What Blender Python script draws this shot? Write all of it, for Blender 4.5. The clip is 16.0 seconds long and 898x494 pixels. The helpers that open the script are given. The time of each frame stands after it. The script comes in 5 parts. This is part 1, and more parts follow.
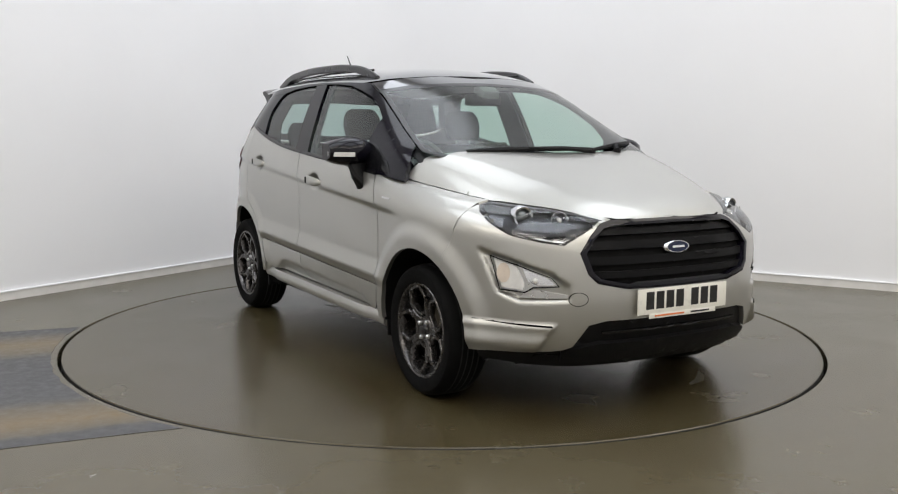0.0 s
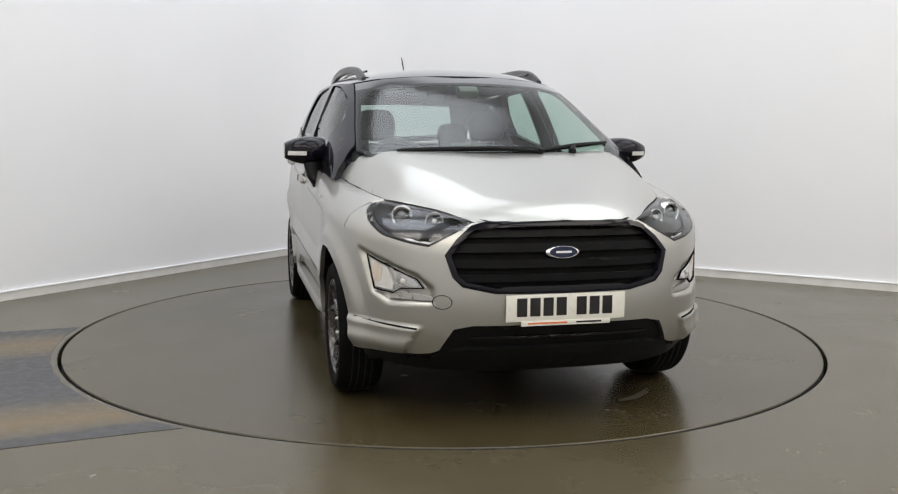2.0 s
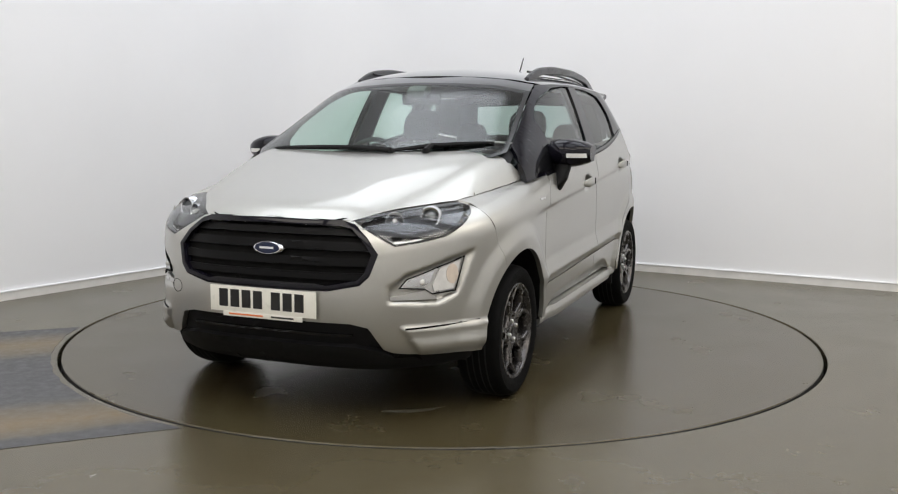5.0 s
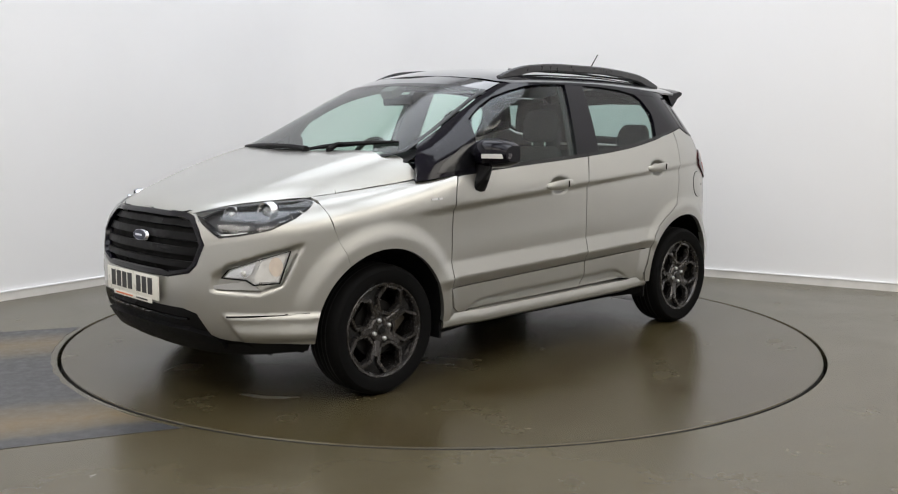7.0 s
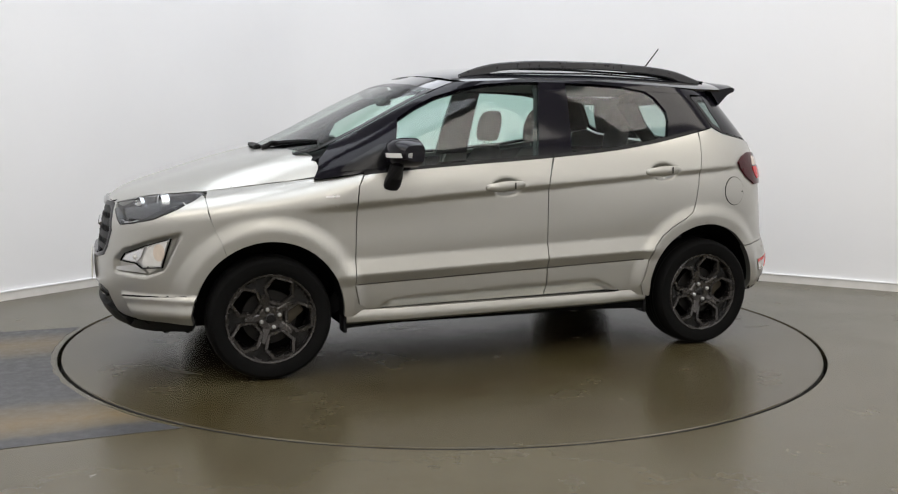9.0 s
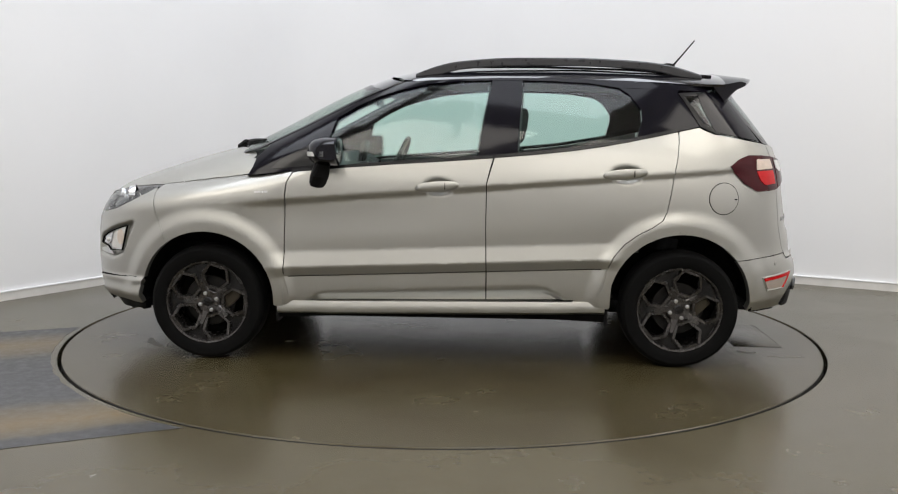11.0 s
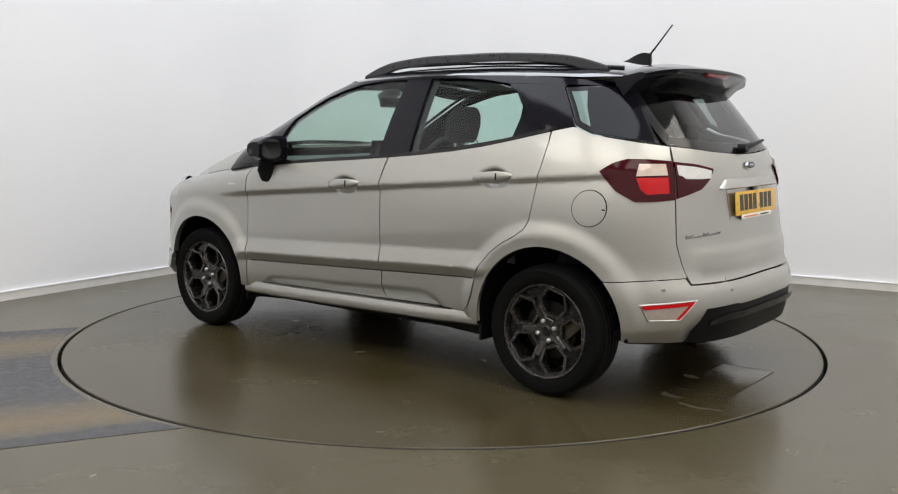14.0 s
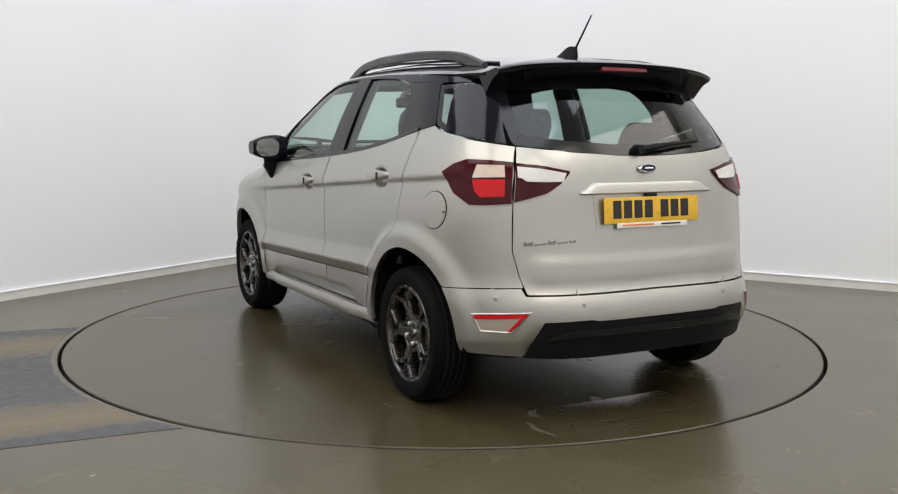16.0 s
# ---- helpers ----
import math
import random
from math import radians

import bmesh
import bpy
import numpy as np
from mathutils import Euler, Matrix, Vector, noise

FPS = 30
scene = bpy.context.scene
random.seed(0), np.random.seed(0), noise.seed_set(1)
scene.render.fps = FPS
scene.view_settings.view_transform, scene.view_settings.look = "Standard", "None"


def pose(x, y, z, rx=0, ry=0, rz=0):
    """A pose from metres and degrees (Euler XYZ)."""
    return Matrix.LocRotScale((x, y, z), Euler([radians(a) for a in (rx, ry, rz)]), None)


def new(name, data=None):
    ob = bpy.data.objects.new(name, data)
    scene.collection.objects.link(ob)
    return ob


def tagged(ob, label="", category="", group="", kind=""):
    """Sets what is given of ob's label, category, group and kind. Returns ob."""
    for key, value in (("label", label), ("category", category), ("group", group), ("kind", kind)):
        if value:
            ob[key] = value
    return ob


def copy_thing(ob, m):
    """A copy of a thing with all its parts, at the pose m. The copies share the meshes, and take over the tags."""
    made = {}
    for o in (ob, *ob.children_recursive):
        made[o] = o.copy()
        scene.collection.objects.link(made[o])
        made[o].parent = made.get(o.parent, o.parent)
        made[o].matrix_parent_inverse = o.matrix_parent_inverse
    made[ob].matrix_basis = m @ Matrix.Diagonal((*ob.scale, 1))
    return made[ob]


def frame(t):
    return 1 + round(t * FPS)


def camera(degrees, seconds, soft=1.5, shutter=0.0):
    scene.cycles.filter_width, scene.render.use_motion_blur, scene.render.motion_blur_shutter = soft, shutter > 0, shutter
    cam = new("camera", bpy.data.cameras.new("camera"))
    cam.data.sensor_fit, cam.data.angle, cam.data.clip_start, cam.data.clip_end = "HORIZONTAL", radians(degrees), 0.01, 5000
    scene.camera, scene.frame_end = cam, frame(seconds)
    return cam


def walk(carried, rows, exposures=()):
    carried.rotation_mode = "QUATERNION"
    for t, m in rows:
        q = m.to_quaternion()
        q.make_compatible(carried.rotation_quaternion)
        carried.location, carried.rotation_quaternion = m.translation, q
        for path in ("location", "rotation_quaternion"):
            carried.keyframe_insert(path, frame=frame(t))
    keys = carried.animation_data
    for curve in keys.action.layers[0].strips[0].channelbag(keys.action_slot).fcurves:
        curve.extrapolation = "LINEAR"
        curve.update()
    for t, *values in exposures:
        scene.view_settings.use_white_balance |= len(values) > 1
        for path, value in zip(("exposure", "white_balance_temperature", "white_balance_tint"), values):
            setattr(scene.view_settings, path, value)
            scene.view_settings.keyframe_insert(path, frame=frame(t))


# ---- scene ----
# the camera stands on a tripod, 1.25 m above the floor
cam = camera(51.25, 16.0, soft=1.15)
EYE = pose(0, -5.784, 1.246, 82.82, -0.4, -0.26)
walk(cam, [(0.0, EYE), (16.0, EYE)])

# ---------------------------------------------------------------- light
scene.view_settings.exposure = 0.0
world = bpy.data.worlds.new("world")
scene.world = world
world.use_nodes = True
world.node_tree.nodes["Background"].inputs[0].default_value = (0.8, 0.85, 1.0, 1)
world.node_tree.nodes["Background"].inputs[1].default_value = 0.02

# plan of the studio: two walls meet behind the turntable in a rounded corner
CORNER = Vector((-1.11, 4.09))
ALONG_A = Vector((-0.536, -0.844))   # down the wall on the one side
ALONG_B = Vector((0.873, -0.488))    # down the wall on the other side
CEIL = 5.2
RING = 2.236


def plan(a, b, z=0.0):
    """A place by its distance from the corner along both walls."""
    p = CORNER + ALONG_A * a + ALONG_B * b
    return Vector((p.x, p.y, z))


def strip_light(a, b, size_x, size_y, power, colour):
    lamp = bpy.data.lights.new("ceiling_light", "AREA")
    lamp.shape, lamp.size, lamp.size_y, lamp.energy, lamp.color = "RECTANGLE", size_x, size_y, power, colour
    ob = new("ceiling_light_glow", lamp)
    p = plan(a, b, CEIL - 0.09)
    turn = math.degrees(math.atan2(ALONG_B.y, ALONG_B.x))
    ob.matrix_world = pose(p.x, p.y, p.z, 0, 0, turn)
    return ob


LIGHTS = [(1.9, 1.9, 58, 'c'), (1.9, 5.2, 72, 'c'), (1.9, 8.6, 80, 'w'), (5.3, 1.9, 72, 'c'), (5.3, 5.2, 60, 'c'), (5.3, 8.6, 80, 'w'), (8.8, 1.9, 80, 'w'), (8.8, 5.2, 80, 'w'), (8.8, 8.6, 80, 'w')]
TONES = {'c': (0.88, 0.925, 1.0), 'w': (1.0, 0.945, 0.865)}
for la, lb, power, tone in LIGHTS:
    strip_light(la, lb, 2.6, 2.6, power, TONES[tone])

# ---------------------------------------------------------------- materials


def material(name):
    m = bpy.data.materials.new(name)
    m.use_nodes = True
    nt = m.node_tree
    return m, nt, nt.nodes["Principled BSDF"]


def link(nt, a, b):
    nt.links.new(a, b)


def noise_at(nt, scale, detail=4.0, rough=0.55, stretch=(1, 1, 1)):
    co = nt.nodes.new("ShaderNodeTexCoord")
    mp = nt.nodes.new("ShaderNodeMapping")
    mp.inputs["Scale"].default_value = stretch
    n = nt.nodes.new("ShaderNodeTexNoise")
    n.inputs["Scale"].default_value, n.inputs["Detail"].default_value, n.inputs["Roughness"].default_value = scale, detail, rough
    link(nt, co.outputs["Object"], mp.inputs["Vector"])
    link(nt, mp.outputs["Vector"], n.inputs["Vector"])
    return n


def ramp(nt, source, stops):
    r = nt.nodes.new("ShaderNodeValToRGB")
    while len(r.color_ramp.elements) < len(stops):
        r.color_ramp.elements.new(0.5)
    for e, (p, c) in zip(r.color_ramp.elements, stops):
        e.position, e.color = p, (*c, 1)
    link(nt, source, r.inputs["Fac"])
    return r


def blend(nt, kind, fac, a, b):
    m = nt.nodes.new("ShaderNodeMix")
    m.data_type, m.blend_type = "RGBA", kind
    if isinstance(fac, float):
        m.inputs["Factor"].default_value = fac
    else:
        link(nt, fac, m.inputs["Factor"])
    for sock, v in ((m.inputs[6], a), (m.inputs[7], b)):
        if isinstance(v, tuple):
            sock.default_value = (*v, 1)
        else:
            link(nt, v, sock)
    return m.outputs[2]


def bumps(nt, bsdf, source, strength, distance):
    b = nt.nodes.new("ShaderNodeBump")
    b.inputs["Strength"].default_value, b.inputs["Distance"].default_value = strength, distance
    link(nt, source, b.inputs["Height"])
    link(nt, b.outputs["Normal"], bsdf.inputs["Normal"])


def spread(nt, source, lo, hi):
    r = nt.nodes.new("ShaderNodeMapRange")
    r.inputs["To Min"].default_value, r.inputs["To Max"].default_value = lo, hi
    r.inputs["From Min"].default_value, r.inputs["From Max"].default_value = 0.3, 0.7
    link(nt, source, r.inputs["Value"])
    return r.outputs["Result"]


def plain(name, colour, rough=0.5, metal=0.0, vary=0.08, scale=30.0, coat=0.0, bump=0.0, spec=0.5):
    """A surface of one colour with slight mottling and uneven gloss."""
    m, nt, p = material(name)
    n = noise_at(nt, scale)
    lo, hi = tuple(c * (1 - vary) for c in colour), tuple(min(1, c * (1 + vary)) for c in colour)
    link(nt, ramp(nt, n.outputs["Fac"], [(0.3, lo), (0.7, hi)]).outputs["Color"], p.inputs["Base Color"])
    link(nt, spread(nt, n.outputs["Fac"], rough * 0.85, min(1, rough * 1.15)), p.inputs["Roughness"])
    p.inputs["Metallic"].default_value = metal
    p.inputs["Specular IOR Level"].default_value = spec
    p.inputs["Coat Weight"].default_value = coat
    p.inputs["Coat Roughness"].default_value = 0.04
    if bump:
        bumps(nt, p, n.outputs["Fac"], 0.4, bump)
    return m


def wall_paint():
    m, nt, p = material("wall_paint")
    big, fine = noise_at(nt, 0.7, 5), noise_at(nt, 90, 3)
    c = ramp(nt, big.outputs["Fac"], [(0.3, (0.84, 0.84, 0.85)), (0.7, (0.87, 0.87, 0.88))]).outputs["Color"]
    link(nt, c, p.inputs["Base Color"])
    p.inputs["Roughness"].default_value = 0.6
    bumps(nt, p, fine.outputs["Fac"], 0.15, 0.002)
    return m


def floor_paint(name, base, stain=0.35):
    """Glossy painted concrete, scuffed, tyre-stained and slightly dusty."""
    m, nt, p = material(name)
    big, mid, fine = noise_at(nt, 0.9, 6), noise_at(nt, 4, 5, 0.6), noise_at(nt, 140, 3)
    dark = tuple(c * 0.94 for c in base)
    lite = tuple(c * 1.06 for c in base)
    c = ramp(nt, big.outputs["Fac"], [(0.3, dark), (0.7, lite)]).outputs["Color"]
    d = ramp(nt, mid.outputs["Fac"], [(0.3, (0.93, 0.93, 0.93)), (0.65, (1, 1, 1))]).outputs["Color"]
    patch = noise_at(nt, 1.7, 7, 0.62)
    worn = ramp(nt, patch.outputs["Fac"], [(0.36, (0.74, 0.66, 0.52)), (0.52, (1, 1, 1)), (0.72, (1.0, 1.0, 1.0))]).outputs["Color"]
    both_tones = blend(nt, "MULTIPLY", 0.6, c, d)
    link(nt, blend(nt, "MULTIPLY", stain, both_tones, worn), p.inputs["Base Color"])
    link(nt, spread(nt, patch.outputs["Fac"], 0.225, 0.285), p.inputs["Roughness"])
    bumps(nt, p, fine.outputs["Fac"], 0.03, 0.001)
    return m


def worn_paint():
    """Drive-on lane: worn bands of grey and ochre along the lane."""
    m, nt, p = material("worn_lane")
    co = nt.nodes.new("ShaderNodeTexCoord")
    sep = nt.nodes.new("ShaderNodeSeparateXYZ")
    link(nt, co.outputs["Object"], sep.inputs["Vector"])
    streak = noise_at(nt, 3.0, 8, 0.65, (0.6, 3.0, 1))
    add = nt.nodes.new("ShaderNodeMath")
    add.operation = "MULTIPLY_ADD"
    add.inputs[1].default_value = 0.16
    link(nt, streak.outputs["Fac"], add.inputs[0])
    link(nt, sep.outputs["Y"], add.inputs[2])
    rng = nt.nodes.new("ShaderNodeMapRange")
    rng.inputs["From Min"].default_value, rng.inputs["From Max"].default_value = -1.35, 0.93
    link(nt, add.outputs[0], rng.inputs["Value"])
    grey, ochre, brown = (0.046, 0.047, 0.053), (0.150, 0.110, 0.056), (0.098, 0.082, 0.058)
    c = ramp(nt, rng.outputs["Result"], [(0.0, grey), (0.042, grey), (0.058, brown), (0.13, ochre), (0.23, brown), (0.275, grey), (0.665, grey), (0.71, brown), (0.82, ochre), (0.95, grey)])
    speck = noise_at(nt, 18, 6, 0.7)
    d = ramp(nt, speck.outputs["Fac"], [(0.35, (0.75, 0.75, 0.75)), (0.65, (1.1, 1.08, 1.02))]).outputs["Color"]
    link(nt, blend(nt, "MULTIPLY", 0.8, c.outputs["Color"], d), p.inputs["Base Color"])
    link(nt, spread(nt, speck.outputs["Fac"], 0.3, 0.5), p.inputs["Roughness"])
    return m


def glass(name, tint, rough=0.0):
    """Clear pane: mostly see-through with a mirror gloss that grows at a glance."""
    m = bpy.data.materials.new(name)
    m.use_nodes = True
    nt = m.node_tree
    nt.nodes.remove(nt.nodes["Principled BSDF"])
    out = nt.nodes["Material Output"]
    tr, gl, mx, fr = (nt.nodes.new(k) for k in ("ShaderNodeBsdfTransparent", "ShaderNodeBsdfGlossy", "ShaderNodeMixShader", "ShaderNodeLayerWeight"))
    tr.inputs["Color"].default_value = (*tint, 1)
    gl.inputs["Roughness"].default_value = rough
    fr.inputs["Blend"].default_value = 0.5
    power, gloss = nt.nodes.new("ShaderNodeMath"), nt.nodes.new("ShaderNodeMath")
    power.operation, gloss.operation = "POWER", "MULTIPLY_ADD"
    power.inputs[1].default_value = 4.5
    gloss.inputs[1].default_value, gloss.inputs[2].default_value = 0.9, 0.05
    link(nt, fr.outputs["Facing"], power.inputs[0])
    link(nt, power.outputs[0], gloss.inputs[0])
    link(nt, gloss.outputs[0], mx.inputs["Fac"])
    link(nt, tr.outputs["BSDF"], mx.inputs[1])
    link(nt, gl.outputs["BSDF"], mx.inputs[2])
    link(nt, mx.outputs["Shader"], out.inputs["Surface"])
    return m


def car_paint():
    """Silver metallic paint under clear coat."""
    m, nt, p = material("silver_paint")
    flake, soft = noise_at(nt, 900, 2), noise_at(nt, 2.5, 3)
    c = ramp(nt, flake.outputs["Fac"], [(0.35, (0.41, 0.405, 0.378)), (0.65, (0.48, 0.474, 0.442))]).outputs["Color"]
    d = ramp(nt, soft.outputs["Fac"], [(0.3, (0.96, 0.96, 0.96)), (0.7, (1, 1, 1))]).outputs["Color"]
    link(nt, blend(nt, "MULTIPLY", 1.0, c, d), p.inputs["Base Color"])
    p.inputs["Metallic"].default_value = 0.9
    p.inputs["Roughness"].default_value = 0.38
    p.inputs["Coat Weight"].default_value = 0.65
    p.inputs["Coat Roughness"].default_value = 0.06
    bumps(nt, p, flake.outputs["Fac"], 0.03, 0.0005)
    return m


WALL = wall_paint()
FLOOR = floor_paint("floor_paint", (0.083, 0.071, 0.043))
DISC = floor_paint("turntable_paint", (0.060, 0.049, 0.025), 0.75)
LANE = worn_paint()
SCUFF = plain("scuffed_paint", (0.10, 0.09, 0.068), 0.35, vary=0.3, scale=40)
TRIM = plain("skirting_paint", (0.72, 0.70, 0.67), 0.4, scale=8)
CEILING = plain("ceiling_paint", (0.75, 0.75, 0.74), 0.8, scale=3)
PIT = plain("pit_black", (0.015, 0.015, 0.015), 0.8)
PAINT = car_paint()
BLACK = plain("gloss_black_paint", (0.005, 0.0045, 0.008), 0.08, vary=0.1, spec=0.24)
ROOF = plain("polished_black_roof", (0.006, 0.006, 0.009), 0.06, vary=0.1, coat=1.0)
PLASTIC = plain("black_plastic", (0.005, 0.005, 0.0055), 0.5, vary=0.2, scale=120, bump=0.0008, spec=0.18)
GLOSSPL = plain("gloss_black_plastic", (0.006, 0.006, 0.007), 0.2, spec=0.4)
RUBBER = plain("tyre_rubber", (0.005, 0.005, 0.005), 0.75, vary=0.2, scale=60, spec=0.07)
ALLOY = plain("dark_alloy", (0.075, 0.070, 0.068), 0.26, 0.85, coat=0.3)
DULL = plain("dull_black", (0.0045, 0.0045, 0.005), 0.45, spec=0.12)
SHELL = plain("inner_body_black", (0.005, 0.005, 0.005), 0.8, spec=0.1)
CLEAR = glass("clear_glass", (0.72, 0.88, 0.83))
SCREENGLASS = glass("hazy_glass", (0.74, 0.86, 0.79), 0.15)
DARKGLASS = glass("dark_glass", (0.50, 0.58, 0.56))
LENS = glass("lamp_lens", (0.93, 0.95, 0.96))
CHROME = plain("chrome", (0.75, 0.76, 0.78), 0.12, 1.0, vary=0.03)
BRIGHT = plain("satin_silver", (0.62, 0.62, 0.62), 0.3, 0.9, vary=0.04)
SCRIPT = plain("dull_bright_metal", (0.22, 0.22, 0.22), 0.25, 0.9)
RED = plain("red_lens", (0.50, 0.005, 0.008), 0.15, spec=0.3)
DARKRED = plain("smoked_red_lens", (0.045, 0.001, 0.004), 0.08, spec=0.25)
WHITELENS = plain("white_lens", (0.66, 0.655, 0.64), 0.15, spec=0.5)
AMBER = plain("amber_lens", (0.64, 0.555, 0.475), 0.2)
CLOTH = plain("dark_cloth", (0.032, 0.033, 0.036), 0.9, vary=0.25, scale=250, bump=0.001, spec=0.2)
DASH = plain("dash_plastic", (0.06, 0.062, 0.066), 0.6, vary=0.15, scale=200)
LINING = plain("headlining", (0.30, 0.295, 0.28), 0.9, vary=0.06, scale=200)
WHITEPLATE = plain("white_plate", (0.78, 0.77, 0.70), 0.3, vary=0.02)
YELLOWPLATE = plain("yellow_plate", (0.74, 0.44, 0.03), 0.3, vary=0.03)
INK = plain("plate_ink", (0.012, 0.012, 0.012), 0.4)
ORANGE = plain("orange_print", (0.72, 0.20, 0.06), 0.4)
BLUE = plain("badge_blue", (0.010, 0.016, 0.045), 0.15, 0.2)
MIRROR = plain("mirror_silver", (0.85, 0.87, 0.86), 0.02, 1.0, vary=0.01)
STEEL = plain("brake_steel", (0.03, 0.029, 0.028), 0.5, 1.0, vary=0.2)

# ---------------------------------------------------------------- building helpers


def obj(name, bm, mat, parent=None, label="", smooth=30):
    """Links a bmesh as one mesh object; with a parent it is a part of it."""
    me = bpy.data.meshes.new(name)
    bm.to_mesh(me)
    bm.free()
    me.materials.append(mat)
    if smooth:
        for p in me.polygons:
            p.use_smooth = True
        me.set_sharp_from_angle(angle=radians(smooth))
    ob = new(name, me)
    if parent:
        ob.parent = parent
    if label:
        tagged(ob, label)
    return ob


def box(bm, centre, size, turn=None, bevel=0.0, segments=2):
    """Adds a bevelled box to bm."""
    m = Matrix.Translation(centre) @ (turn or Matrix.Identity(4)) @ Matrix.Diagonal((*size, 1))
    made = bmesh.ops.create_cube(bm, size=1.0, matrix=m)
    if bevel:
        es = list({e for v in made["verts"] for e in v.link_edges})
        bmesh.ops.bevel(bm, geom=es, offset=bevel, segments=segments, affect="EDGES", profile=0.6)
    return bm


def lathe(bm, profile, steps, axis_to=None):
    """Spins (radius, height) pairs round the y axis."""
    rings = []
    for r, h in profile:
        rings.append([bm.verts.new((r * math.cos(2 * math.pi * i / steps), h, r * math.sin(2 * math.pi * i / steps))) for i in range(steps)])
    for a, b in zip(rings, rings[1:]):
        for i in range(steps):
            bm.faces.new((a[i], a[(i + 1) % steps], b[(i + 1) % steps], b[i]))
    return rings


def tube(bm, pts, radius, sides=8, cap=True, flat=1.0):
    """A bent bar through pts, its radius a number or one for each point."""
    pts = [Vector(p) for p in pts]
    rings = []
    for i, p in enumerate(pts):
        d = (pts[min(i + 1, len(pts) - 1)] - pts[max(i - 1, 0)]).normalized()
        u = d.cross(Vector((0, 0, 1)))
        u = u.normalized() if u.length > 0.05 else Vector((1, 0, 0))
        w = u.cross(d).normalized()
        r = radius[i] if isinstance(radius, (list, tuple)) else radius
        rings.append([bm.verts.new(p + u * (r * math.cos(2 * math.pi * k / sides)) + w * (r * flat * math.sin(2 * math.pi * k / sides))) for k in range(sides)])
    for a, b in zip(rings, rings[1:]):
        for k in range(sides):
            bm.faces.new((a[k], a[(k + 1) % sides], b[(k + 1) % sides], b[k]))
    if cap:
        bm.faces.new(rings[0][::-1])
        bm.faces.new(rings[-1])
    return bm


def outward(bm):
    bmesh.ops.recalc_face_normals(bm, faces=bm.faces[:])
    return bm


# ---------------------------------------------------------------- the studio
ROOM_A, ROOM_B, FILLET = 11.0, 10.5, 1.0


def room_outline():
    """The inner face of the walls, counted round from the far end of wall B."""
    pts = [plan(ROOM_A, ROOM_B), plan(0, ROOM_B)]
    wall_turn = ALONG_A.angle(ALONG_B)
    reach = FILLET / math.tan(wall_turn / 2)
    bis = (ALONG_A + ALONG_B).normalized()
    mid = CORNER + bis * (FILLET / math.sin(wall_turn / 2))
    p0, p1 = CORNER + ALONG_B * reach, CORNER + ALONG_A * reach
    a0 = math.atan2(p0.y - mid.y, p0.x - mid.x)
    a1 = math.atan2(p1.y - mid.y, p1.x - mid.x)
    steps = 20
    for i in range(steps + 1):
        a = a0 + (a1 - a0) * i / steps
        pts.append(Vector((mid.x + FILLET * math.cos(a), mid.y + FILLET * math.sin(a), 0)))
    pts.append(plan(ROOM_A, 0))
    return pts


OUTLINE = room_outline()


def push_out(pts, d, closed=True):
    """The outline moved outwards by d."""
    mid = sum(pts, Vector()) / len(pts)
    res = []
    n = len(pts)
    for i, p in enumerate(pts):
        a, b = pts[i - 1], pts[(i + 1) % n]
        n1 = Vector(((p - a).y, -(p - a).x, 0)).normalized()
        n2 = Vector(((b - p).y, -(b - p).x, 0)).normalized()
        if n1.dot(p - mid) < 0:
            n1.negate()
        if n2.dot(p - mid) < 0:
            n2.negate()
        k = (n1 + n2).normalized()
        res.append(p + k * (d / max(0.3, k.dot(n1))))
    return res


def ring_wall(name, pts_in, pts_out, z0, z1, mat, span):
    """A wall between two outlines over the stretch span of their points."""
    bm = bmesh.new()
    rows = []
    for i in span:
        a, b = pts_in[i], pts_out[i]
        rows.append([bm.verts.new((p.x, p.y, z)) for p, z in ((a, z0), (a, z1), (b, z1), (b, z0))])
    for r, q in zip(rows, rows[1:]):
        for k in range(4):
            bm.faces.new((r[k], r[(k + 1) % 4], q[(k + 1) % 4], q[k]))
    bm.faces.new(rows[0])
    bm.faces.new(rows[-1][::-1])
    return obj(name, outward(bm), mat)


